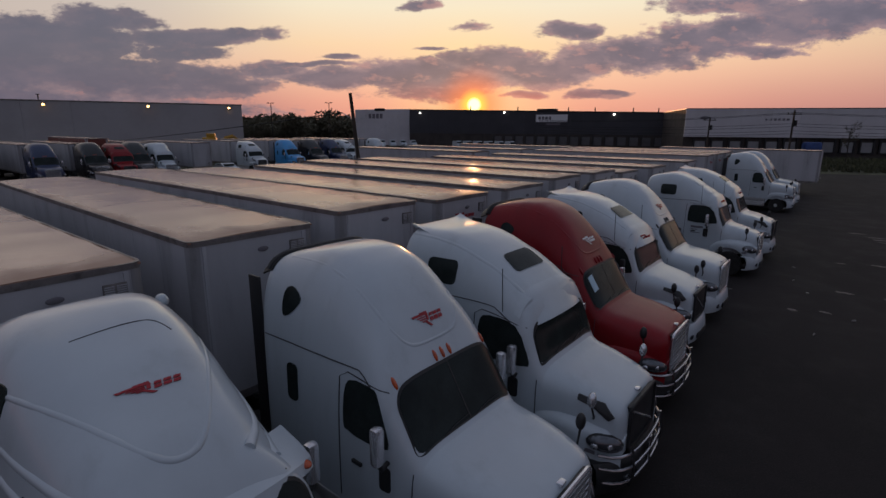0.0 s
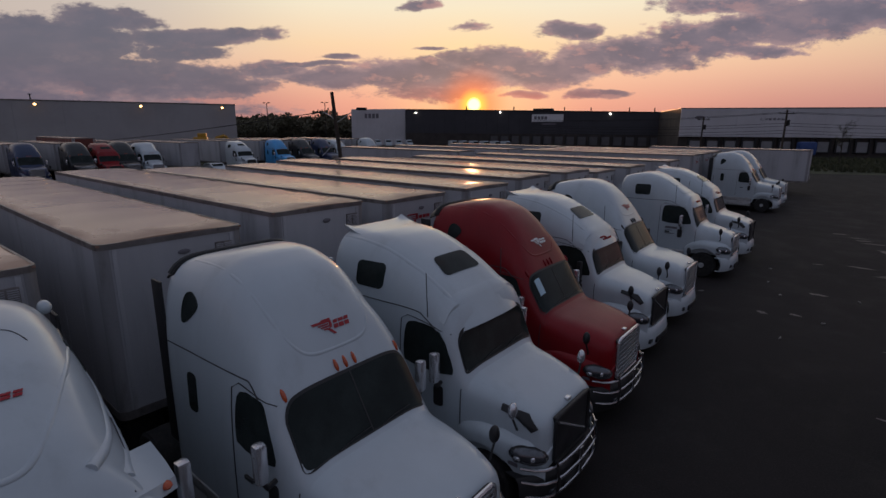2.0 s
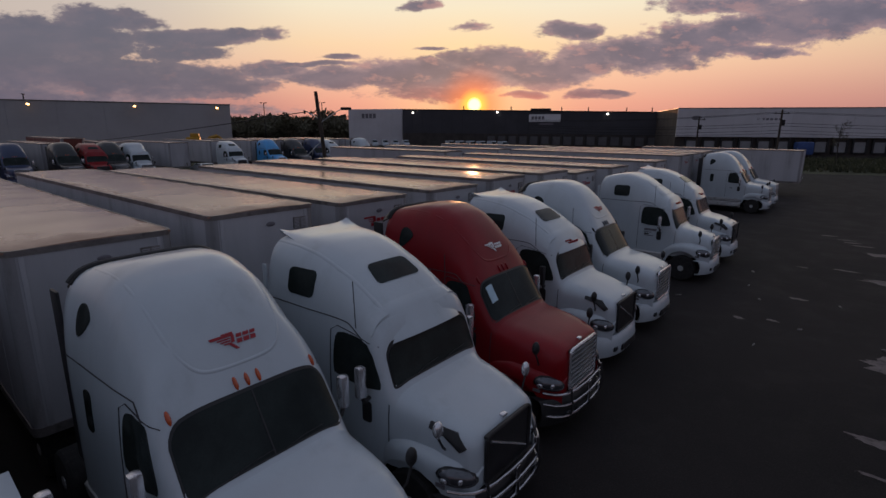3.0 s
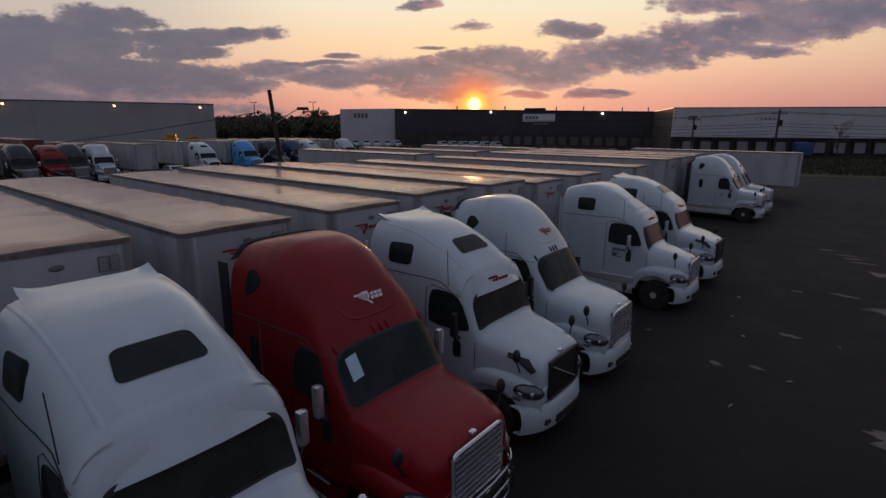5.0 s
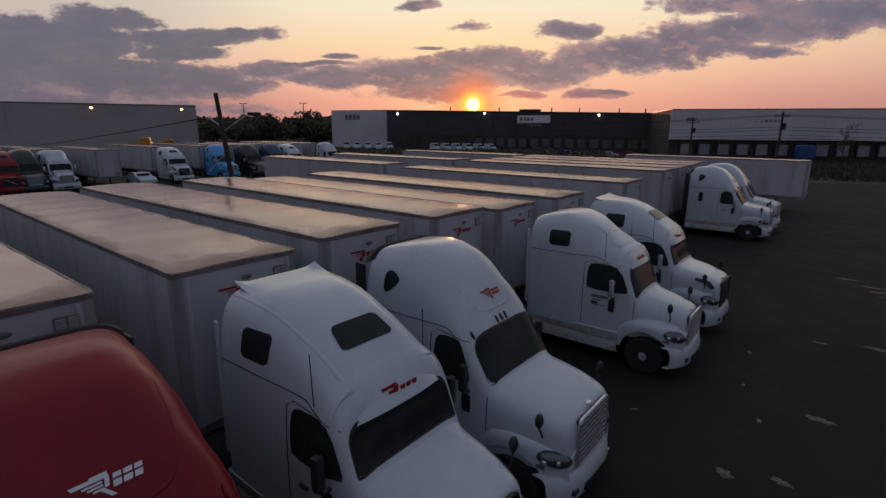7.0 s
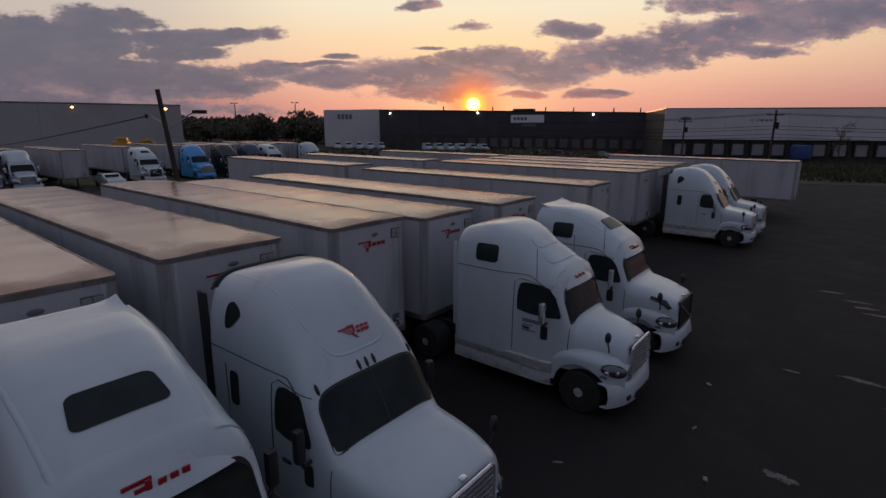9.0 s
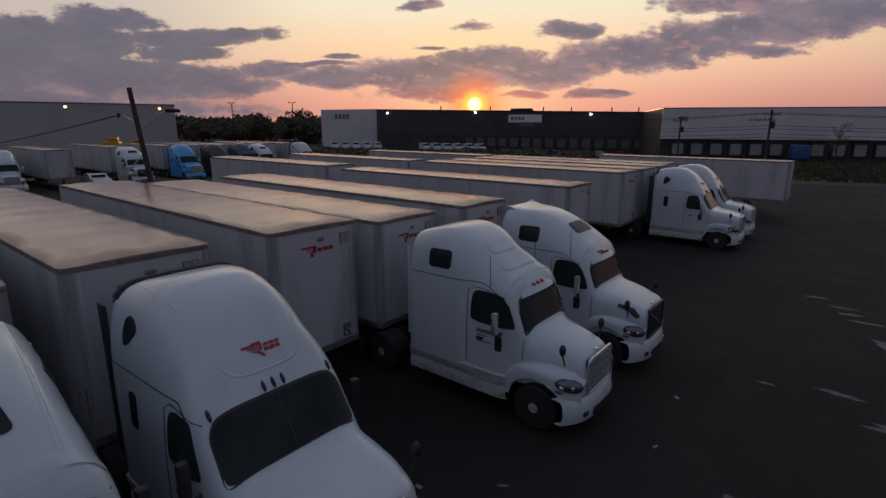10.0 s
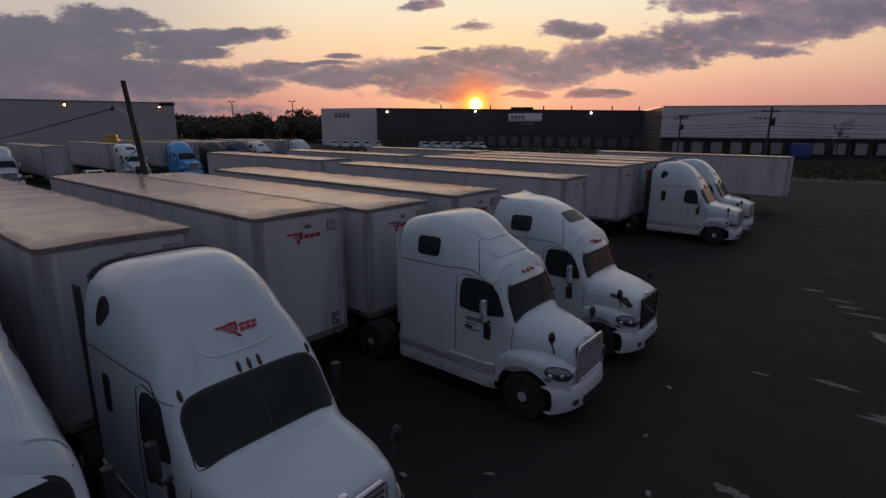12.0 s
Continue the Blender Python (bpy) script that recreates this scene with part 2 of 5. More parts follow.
M_LAMP = material("headlamp_lens", (0.12, 0.125, 0.14), 0.1, 0.6, 0.3, 9, 30, 0.002, 0.6)
M_BAR = material("polished_bar", (0.5, 0.5, 0.52), 0.22, 1.0, 0.2, 4, 40, 0.001)
M_LOGO_RED = material("red_vinyl", (0.34, 0.007, 0.016), 0.4, 0, 0.15, 4, 40, 0)
M_LOGO_WHITE = material("white_vinyl", (0.75, 0.75, 0.76), 0.4, 0, 0.1, 4, 40, 0)
M_LOGO_GREY = material("grey_vinyl", (0.16, 0.15, 0.17), 0.5, 0, 0.2, 4, 40, 0)
M_STICKER = material("pale_blue_sticker", (0.45, 0.62, 0.72), 0.5, 0, 0.1, 6, 40, 0)
M_SIDE = material("white_trailer_panel", (0.46, 0.46, 0.49), 0.45, 0, 0.2, 0.7, 22, 0.002, 0.0, (0.16, 0.15, 0.15), 0.45, 0.25, True)
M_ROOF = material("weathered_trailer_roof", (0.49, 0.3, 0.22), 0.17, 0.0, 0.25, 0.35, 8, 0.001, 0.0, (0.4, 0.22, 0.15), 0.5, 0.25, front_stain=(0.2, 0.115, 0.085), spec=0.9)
M_RAIL = material("dirty_edge_rail", (0.24, 0.22, 0.215), 0.45, 0.5, 0.4, 2, 25, 0.003, 0, (0.05, 0.045, 0.04), 0.6)
M_ALUDULL = material("grey_corner_panel", (0.36, 0.355, 0.37), 0.5, 0.2, 0.3, 1.2, 25, 0.002, 0, (0.1, 0.095, 0.09), 0.5, 0.2, True)
M_GREYWALL = material("grey_precast_panel", (0.4, 0.385, 0.395), 0.75, 0, 0.12, 0.12, 3, 0.01, 0, (0.32, 0.31, 0.31), 0.4, 0.06)
M_TANKBLUE = material("faded_blue_steel", (0.03, 0.075, 0.24), 0.5, 0, 0.3, 1.0, 20, 0.002)
M_CONCRETE = material("pale_precast_panel", (0.62, 0.6, 0.62), 0.75, 0, 0.12, 0.12, 3, 0.01, 0, (0.48, 0.46, 0.46), 0.4, 0.12)
M_DARKWALL = material("dark_metal_cladding", (0.05, 0.05, 0.06), 0.6, 0.1, 0.2, 0.2, 4, 0.01, per_object=0.2)
# dark dock wall; on the white warehouse it holds the shade under the overhang
M_DOCK = material("dark_dock_wall", (0.06, 0.05, 0.045), 0.8, 0, 0.4, 0.4, 6, 0.01)
# darker door colour for the dark building, differing from door to door
M_DOORD = material("dark_dock_door", (0.13, 0.125, 0.13), 0.6, 0, 0.3, 0.8, 12, 0.003, per_object=0.7)
M_DOORP = material("dock_door_paint", (0.3, 0.3, 0.31), 0.6, 0, 0.2, 0.8, 12, 0.003, per_object=0.4)
M_WOOD = material("weathered_pole_wood", (0.06, 0.045, 0.035), 0.85, 0, 0.4, 2, 30, 0.01, streaks=True)
M_WIRE = material("black_cable", (0.012, 0.012, 0.012), 0.7, 0, 0.1, 3, 30, 0)
M_LEAF = material("spring_leaves", (0.12, 0.108, 0.066), 0.7, 0, 0.5, 0.3, 3, 0.0)
M_BARK = material("bark", (0.05, 0.04, 0.03), 0.9, 0, 0.4, 2, 20, 0.02)
M_GRASS = material("rough_grass", (0.075, 0.08, 0.04), 0.9, 0, 0.5, 0.25, 4, 0.03)
M_YELLOW = material("yellow_machine_paint", (0.45, 0.24, 0.015), 0.45, 0, 0.2, 2, 20, 0.002)
M_BRICKRED = material("rust_red_container", (0.16, 0.035, 0.025), 0.5, 0, 0.25, 1, 20, 0.003)
M_LITTER = material("pale_litter", (0.2, 0.185, 0.175), 0.7, 0, 0.3, 8, 40, 0.002)
M_FLOOD = glow("sodium_flood_light", (1.0, 0.55, 0.2), 6.0)
M_WHITELAMP = glow("white_wall_light", (1.0, 0.93, 0.8), 5.0)


def wet_asphalt():
    mat = bpy.data.materials.new("worn_wet_asphalt")
    mat.use_nodes = True
    n = Nodes(mat.node_tree)
    place = n.add("ShaderNodeTexCoord").outputs["Object"]
    broad, mid, grain = n.noise(place, 0.09, 5, 0.6), n.noise(place, 0.7, 6, 0.65), n.noise(place, 28.0, 3, 0.6)
    col = n.mix(n.span(broad, 0.35, 0.68, 0, 1, True), (0.022, 0.0185, 0.0185, 1), (0.0135, 0.012, 0.012, 1))
    col = n.mix(n.math("MULTIPLY", n.span(mid, 0.5, 0.75), 0.5), col, (0.036, 0.03, 0.029, 1))
    col = n.mix(n.math("MULTIPLY", n.span(grain, 0.5, 0.8), 0.4), col, (0.055, 0.048, 0.045, 1))
    p = n.add("ShaderNodeBsdfPrincipled")
    n.put(p.inputs["Base Color"], col)
    n.put(p.inputs["Roughness"], n.span(mid, 0.3, 0.7, 0.72, 0.95))
    p.inputs["Specular IOR Level"].default_value = 0.14
    b = n.add("ShaderNodeBump")
    b.inputs["Strength"].default_value, b.inputs["Distance"].default_value = 0.5, 0.01
    n.put(b.inputs["Height"], grain)
    n.put(p.inputs["Normal"], b.outputs[0])
    n.put(n.add("ShaderNodeOutputMaterial").inputs[0], p.outputs[0])
    return mat


M_ASPHALT = wet_asphalt()
# paler, blotched colour for the ragged patches on the asphalt
M_PALEPATCH = material("pale_ground_patch", (0.17, 0.14, 0.138), 0.7, 0, 0.4, 2.5, 14, 0.004, 0.0, (0.03, 0.026, 0.026), 0.8, spec=0.25)


# ---- mesh helpers ----
def mesh_of(name, bm, mat, smooth=True):
    me = bpy.data.meshes.new(name)
    bmesh.ops.recalc_face_normals(bm, faces=bm.faces)
    bm.to_mesh(me)
    bm.free()
    me.materials.append(mat)
    if smooth:
        me.polygons.foreach_set("use_smooth", [True] * len(me.polygons))
        me.set_sharp_from_angle(angle=radians(38))
    return me


def part(name, bm, mat, parent, label="", smooth=True):
    ob = new(name, mesh_of(name, bm, mat, smooth))
    ob.parent = parent
    if label:
        tagged(ob, label)
    return ob


def thing(name, m, label, category, group="", kind=""):
    ob = new(name)
    ob.matrix_world = m
    return tagged(ob, label, category, group, kind)


def solo(name, bm, mat, m, label, category, group="", kind="", smooth=True):
    ob = new(name, mesh_of(name, bm, mat, smooth))
    ob.matrix_world = m
    return tagged(ob, label, category, group, kind)


def box(x0, x1, y0, y1, z0, z1, bevel=0.0, bm=None):
    bm = bm or bmesh.new()
    vs = [bm.verts.new((x, y, z)) for x in (x0, x1) for y in (y0, y1) for z in (z0, z1)]
    fs = [bm.faces.new([vs[i] for i in q]) for q in ((0, 1, 3, 2), (4, 6, 7, 5), (0, 4, 5, 1), (2, 3, 7, 6), (0, 2, 6, 4), (1, 5, 7, 3))]
    if bevel:
        es = list({e for f in fs for e in f.edges})
        bmesh.ops.bevel(bm, geom=es, offset=bevel, segments=2, affect="EDGES", profile=0.6)
    return bm


def tube(points, radius, sides=8, bm=None, taper=1.0):
    """A round bar along points."""
    bm = bm or bmesh.new()
    pts = [Vector(p) for p in points]
    rings = []
    for i, p in enumerate(pts):
        d = (pts[min(i + 1, len(pts) - 1)] - pts[max(i - 1, 0)]).normalized()
        a = d.cross(Vector((0, 0, 1)) if abs(d.z) < 0.9 else Vector((1, 0, 0))).normalized()
        b = d.cross(a)
        r = radius * (1 + (taper - 1) * i / max(1, len(pts) - 1))
        rings.append([bm.verts.new(p + r * (math.cos(t) * a + math.sin(t) * b)) for t in [2 * math.pi * k / sides for k in range(sides)]])
    for r0, r1 in zip(rings, rings[1:]):
        for k in range(sides):
            bm.faces.new((r0[k], r0[(k + 1) % sides], r1[(k + 1) % sides], r1[k]))
    bm.faces.new(rings[0][::-1])
    bm.faces.new(rings[-1])
    return bm


def lathe_y(profile, x, y, z, sides=24, bm=None):
    """A body of revolution round the axis y; profile: radius, offset along y."""
    bm = bm or bmesh.new()
    rings = []
    for r, dy in profile:
        rings.append([bm.verts.new((x + r * math.cos(t), y + dy, z + r * math.sin(t))) for t in [2 * math.pi * k / sides for k in range(sides)]])
    for r0, r1 in zip(rings, rings[1:]):
        for k in range(sides):
            bm.faces.new((r0[k], r0[(k + 1) % sides], r1[(k + 1) % sides], r1[k]))
    bm.faces.new(rings[0][::-1])
    bm.faces.new(rings[-1])
    return bm


def grid_mesh(rows, closed=False, bm=None, thick=0.0):
    """Faces over rows of points, with a thickness down their normals."""
    bm = bm or bmesh.new()
    vs = [[bm.verts.new(p) for p in row] for row in rows]
    fs = []
    for r0, r1 in zip(vs, vs[1:]):
        for k in range(len(r0) - (0 if closed else 1)):
            fs.append(bm.faces.new((r0[k], r0[(k + 1) % len(r0)], r1[(k + 1) % len(r0)], r1[k])))
    if thick:
        bmesh.ops.recalc_face_normals(bm, faces=fs)
        bmesh.ops.solidify(bm, geom=fs, thickness=thick)
    return bm


def eased(points, rounds=2):
    """The same line with its corners cut, end points kept."""
    pts = [Vector(p) for p in points]
    for _ in range(rounds):
        cut = [pts[0]]
        for a, b in zip(pts, pts[1:]):
            cut += [a.lerp(b, 0.25), a.lerp(b, 0.75)]
        pts = cut + [pts[-1]]
    return pts


def smooth_profile(points, xs, width=0.16):
    px, pz = zip(*points)
    offs = np.linspace(-width, width, 9)
    return np.mean([np.interp(np.asarray(xs) + o, px, pz) for o in offs], axis=0)


# ---- tractor ----
class Shell:
    """The skin of a tractor's cab and hood: at each x a rounded box section."""

    def __init__(self, roof, width, power, foot=0.95):
        self.roof, self.width, self.power, self.foot = roof, width, power, foot

    def size(self, x):
        h = float(smooth_profile(self.roof, [x], 0.08)[0]) - self.foot
        w = float(np.interp(x, *zip(*self.width)))
        n = float(np.interp(x, *zip(*self.power)))
        return h, w, n

    def section(self, x, count=30):
        h, w, n = self.size(x)
        pts = []
        for k in range(count + 1):
            t = math.pi * k / count
            c, s = math.cos(t), math.sin(t)
            pts.append((x, -w * math.copysign(abs(c) ** (2 / n), c), self.foot + h * abs(s) ** (2 / n)))
        return pts

    def top(self, x, y, off=0.0):
        h, w, n = self.size(x)
        z = self.foot + h * max(0.0, 1 - min(1, abs(y) / w) ** n) ** (1 / n)
        e = 0.02
        h2, w2, n2 = self.size(x + e)
        z2 = self.foot + h2 * max(0.0, 1 - min(1, abs(y) / w2) ** n2) ** (1 / n2)
        z3 = self.foot + h * max(0.0, 1 - min(1, (abs(y) + e) / w) ** n) ** (1 / n)
        nrm = Vector((-(z2 - z) / e, -(z3 - z) / e * (1 if y >= 0 else -1), 1)).normalized()
        return Vector((x, y, z)) + off * nrm

    def flank(self, x, z, sign, off=0.0):
        h, w, n = self.size(x)
        y = w * max(0.0, 1 - min(1, max(0, z - self.foot) / h) ** n) ** (1 / n)
        return Vector((x, sign * (y + off), z))


KINDS = {
    "rounded": dict(
        roof=[(0, 4.14), (0.35, 4.23), (0.8, 4.3), (1.2, 4.29), (1.6, 4.15), (1.95, 3.87), (2.25, 3.5), (2.5, 3.1), (2.6, 2.95), (3.08, 2.16), (3.2, 2.1), (3.6, 2.06), (4.1, 1.97), (4.42, 1.86), (4.5, 1.78)],
        width=[(0, 1.18), (2.4, 1.2), (3.1, 1.14), (3.3, 1.14), (3.9, 1.08), (4.3, 0.98), (4.5, 0.88)],
        power=[(0, 6.5), (0.3, 5.0), (0.7, 4.2), (1.3, 3.7), (2.05, 3.7), (2.6, 6.0), (3.3, 6.5), (4.5, 6)], glass=(2.61, 3.07), nose=4.5),
    "bullet": dict(
        roof=[(0, 3.98), (0.4, 4.1), (0.8, 4.12), (1.2, 4.03), (1.7, 3.82), (2.1, 3.6), (2.6, 3.32), (2.95, 2.98), (3.05, 2.78), (3.12, 2.7), (3.42, 2.12), (3.5, 2.08), (4.1, 1.95), (4.6, 1.78), (4.7, 1.7)],
        width=[(0, 1.14), (0.8, 1.15), (1.6, 1.13), (2.4, 1.08), (2.9, 1.02), (3.1, 1.08), (3.4, 1.1), (4.1, 0.96), (4.7, 0.8)],
        power=[(0, 4.5), (0.8, 3.8), (2.0, 3.5), (2.8, 3.5), (3.1, 6), (3.5, 5), (4.7, 4.5)], glass=(3.1, 3.4), nose=4.7),
    "ridged": dict(
        roof=[(0, 4.1), (0.3, 4.1), (0.7, 4.1), (1.1, 4.05), (1.5, 3.93), (1.9, 3.74), (2.3, 3.48), (2.6, 3.24), (2.76, 3.08), (2.8, 2.86), (2.84, 2.78), (3.08, 2.14), (3.16, 2.1), (3.6, 2.02), (4.0, 1.9), (4.32, 1.78), (4.4, 1.7)],
        width=[(0, 1.18), (2.5, 1.2), (3.0, 1.14), (3.2, 1.1), (4.0, 0.98), (4.4, 0.86)],
        power=[(0, 6.5), (0.8, 5.0), (1.6, 4.2), (2.4, 4.6), (2.8, 7), (3.2, 7), (4.4, 7)], glass=(2.82, 3.06), nose=4.4),
    "tall": dict(
        roof=[(0, 3.96), (0.3, 4.05), (0.7, 4.13), (1.05, 4.14), (1.35, 4.06), (1.7, 3.9), (2.1, 3.64), (2.6, 3.32), (2.88, 3.12), (2.92, 2.86), (2.97, 2.78), (3.26, 2.14), (3.34, 2.08), (3.8, 1.98), (4.3, 1.84), (4.44, 1.76), (4.52, 1.68)],
        width=[(0, 1.22), (1.5, 1.22), (1.85, 1.13), (2.6, 1.11), (3.1, 1.08), (3.4, 1.0), (4.1, 0.84), (4.52, 0.7)],
        power=[(0, 7), (0.8, 6), (1.5, 5), (2.0, 3.8), (2.6, 4.5), (2.9, 7), (3.3, 4.5), (4.6, 4)], glass=(2.95, 3.25), nose=4.52),
}


def softened(outline, rounds=1):
    """A closed outline with its corners cut."""
    for _ in range(rounds):
        outline = [(a[0] + (b[0] - a[0]) * f, a[1] + (b[1] - a[1]) * f) for a, b in zip(outline, outline[1:] + outline[:1]) for f in (0.25, 0.75)]
    return outline


def patch_side(shell, outline, sign, off=0.012):
    """A plate on the flank, from an outline in x, z."""
    bm = bmesh.new()
    cx, cz = (sum(p[i] for p in outline) / len(outline) for i in (0, 1))
    rings = []
    for f in (1.0, 0.6, 0.2):
        rings.append([shell.flank(cx + f * (x - cx), cz + f * (z - cz), sign, off) for x, z in outline])
    vs = [[bm.verts.new(p) for p in r] for r in rings]
    k = len(outline)
    for a, b in zip(vs, vs[1:]):
        for i in range(k):
            bm.faces.new((a[i], a[(i + 1) % k], b[(i + 1) % k], b[i]))
    bm.faces.new(vs[-1])
    rim = [bm.verts.new(shell.flank(x, z, sign, -0.02)) for x, z in outline]
    for i in range(k):
        bm.faces.new((vs[0][i], rim[i], rim[(i + 1) % k], vs[0][(i + 1) % k]))
    return bm


def patch_top(shell, x0, x1, y0, y1, off=0.012, skew=0.0, bm=None, nx=6, ny=8, inset=0.0, corner=0.0):
    """A plate on the skin over x0..x1, y0..y1; skew shifts y along x; inset narrows the end at x0; corner rounds it, as a share of its depth."""
    rows = []
    for i in range(nx + 1):
        fx = i / nx if not corner else 0.5 - 0.5 * math.cos(math.pi * i / nx)
        x = x0 + (x1 - x0) * fx
        a, b = y0 + inset * (1 - fx), y1 - inset * (1 - fx)
        if corner:
            d = max(0.0, 1 - min(fx, 1 - fx) / corner)
            cut = (1 - math.sqrt(1 - d * d)) * corner * min(0.8, (y1 - y0) / 2)
            a, b = a + cut, b - cut
        rows.append([shell.top(x, a + (b - a) * j / ny + skew * fx, off) for j in range(ny + 1)])
    return grid_mesh(rows, bm=bm, thick=0.008)


def rounded(x0, x1, z0, z1, r, n=4):
    pts = []
    for cx, cz, a in ((x1 - r, z1 - r, 0), (x0 + r, z1 - r, 90), (x0 + r, z0 + r, 180), (x1 - r, z0 + r, 270)):
        for k in range(n + 1):
            t = radians(a + 90 * k / n)
            pts.append((cx + r * math.cos(t), cz + r * math.sin(t)))
    return pts


def wheel(parent, x, y, sign, dual=False):
    w = 0.62 if dual else 0.3
    y0 = y - sign * w / 2
    t = part("wheel", lathe_y([(0.3, -w / 2), (0.47, -w / 2), (0.51, -w / 2 + 0.04), (0.52, 0), (0.51, w / 2 - 0.04), (0.47, w / 2), (0.3, w / 2)], x, y, 0.52, 28), M_RUBBER, parent, "black rubber tyre with dusty sidewall")
    so = sign * w / 2
    part("rim", lathe_y([(0.3, so * 0.98), (0.27, so * 1.0), (0.24, so * 0.72), (0.12, so * (0.66 if not dual else 0.4)), (0.11, so * 1.02), (0.06, so * 1.05)], x, y, 0.52, 20), M_RIM if not dual else M_ALU, t, "bright aluminium wheel disc" if not dual else "dull aluminium wheel disc")
    bm = bmesh.new()
    for k in range(10):
        a = 2 * math.pi * k / 10
        lathe_y([(0.018, so * 0.7), (0.018, so * 0.86), (0.01, so * 0.88)], x + 0.17 * math.cos(a), y, 0.52 + 0.17 * math.sin(a), 6, bm)
    tagged(part("wheel_nuts", bm, M_CHROME, t), kind="stuff")
    return t


def mark_top(shell, x, y, width, mat, parent):
    """The fleet's mark on the roof: a winged sweep with a leg, and three open slanted shapes."""
    w = width

    def bar(name, xa, xb, ya, yb, skew=0.0, inset=0.0):
        part(name, patch_top(shell, x + xa * w * 0.8, x + xb * w * 0.8, y + ya * w, y + yb * w, 0.012, skew * w, None, 3, 4, inset), mat, parent)

    # it runs from the right flank (minus y) to the left flank
    bar("mark_sweep", -0.13, -0.09, -0.5, -0.08, 0.03)
    bar("mark_sweep", -0.15, -0.1, -0.24, -0.01)
    for k in range(3):
        bar("mark_feather", -0.075 + 0.034 * k, -0.055 + 0.034 * k, -0.36 + 0.06 * k, -0.1)
    bar("mark_stem", -0.1, -0.0, -0.06, 0.0, -0.03)
    bar("mark_leg", 0.0, 0.1, -0.17, -0.1, 0.13)
    for k, (a, b) in enumerate(((0.05, 0.16), (0.19, 0.31), (0.34, 0.45))):
        bar("mark_block", -0.1, -0.05, a, b, -0.02)
        bar("mark_block", -0.03, 0.03, a - 0.02, b - 0.02, -0.02)


def tractor(kind, paint, u, s, label, yaw=0.0, mark=None, bull_bar=False, sticker=False, group="tractors of the row", name="truck_tractor", skirt=True, chrome_mirror=True, lens=None):
    K = KINDS[kind]
    sh = Shell(K["roof"], K["width"], K["power"])
    t = thing(name, yard(u, s, yaw), label, "truck", group)
    g0, g1 = K["glass"]
    # cab with its sleeper
    xs = [0, 0.02, 0.08, 0.18] + [0.3 + 0.1 * k for k in range(int((g0 - 0.35) / 0.1) + 1)] + [g0 - 0.03, g0, (g0 + g1) / 2, g1, g1 + 0.06]
    rows = []
    for x in xs:
        sec = sh.section(max(x, 0.0))
        if x < 0.1:
            f = 0.965 + 0.035 * math.sin(x / 0.1 * math.pi / 2)
            sec = [(x, y * f, 0.95 + (z - 0.95) * f) for _, y, z in sec]
        rows.append(sec)
    bm = grid_mesh(rows)
    bm.faces.new([bm.verts[i] for i in range(len(rows[0]))] if not bm.verts.ensure_lookup_table() else [])
    cab = part("cab", bm, paint, t)
    # seam between roof fairing and cab, door seams
    zs = 3.02 if kind == "rounded" else 3.05
    for sign in (-1, 1):
        bm = bmesh.new()
        path = [sh.flank(x, min(zs - 0.05 * max(0, x - 1.8), float(np.interp(x, (2.0, g0), (3.1, 2.62)))), sign, 0.004) for x in np.linspace(0.1, g0 - 0.3, 20)]
        tube(path, 0.009, 5, bm)
        if kind != "bullet":
            part("roof_seam", bm, M_SEAM, cab)
        bm = tube([sh.flank(1.76, z, sign, 0.003) for z in np.linspace(1.1, 2.85, 8)] + [sh.flank(1.9, 2.94, sign, 0.003)] + [sh.flank(x, 2.93 - 0.2 * (x - 2.05), sign, 0.003) for x in np.linspace(2.2, g0 - 0.05, 4)], 0.008, 5)
        tube([sh.flank(g1 - 0.04, z, sign, 0.003) for z in np.linspace(1.1, 1.95, 6)], 0.008, 5, bm)
        part("door_seam", bm, M_SEAM, cab)
        # door window with a raked front edge
        part("door_window", patch_side(sh, softened([(1.88, 2.12), (1.84, 2.3), (1.86, 2.74), (1.95, 2.87), (2.36, 2.86), (g0 - 0.17, 2.77), (g0 + 0.06, 2.26), (g0 + 0.04, 2.12)]), sign), M_GLASS, cab, "dark door window")
        # sleeper window
        if kind == "rounded":
            out = softened([(0.5, 3.3), (0.48, 3.72), (0.6, 3.84), (0.82, 3.74), (0.88, 3.62)], 2)
        else:
            out = rounded(0.64, 1.28, 3.24, 3.68, 0.1)
        part("sleeper_window", patch_side(sh, out, sign), M_GLASS, cab, "small dark sleeper window")
        if kind == "rounded":
            part("lower_window", patch_side(sh, rounded(0.62, 0.86, 2.15, 2.72, 0.08), sign), M_GLASS, cab)
        # door handle and small peep window
        part("peep_window", patch_side(sh, rounded(2.52, 2.7, 1.55, 1.9, 0.05), sign), M_PLASTIC, cab)
        h = sh.flank(2.12, 1.75, sign, 0.015)
        part("door_handle", box(h.x - 0.09, h.x + 0.09, h.y - 0.02, h.y + 0.02, 1.73, 1.78, 0.008), M_PLASTIC, cab)
        # plain bars for the lettering on the door
        if kind == "tall":
            for k, (a, b) in enumerate(((2.02, 2.5), (2.02, 2.3), (2.02, 2.4))):
                z = 1.98 - 0.14 * k
                bm = grid_mesh([[sh.flank(a + (b - a) * i / 4, zz, sign, 0.006) for i in range(5)] for zz in (z, z - (0.09 if k == 0 else 0.03))], thick=0.004)
                part("lettering_bar", bm, M_LOGO_GREY, cab)
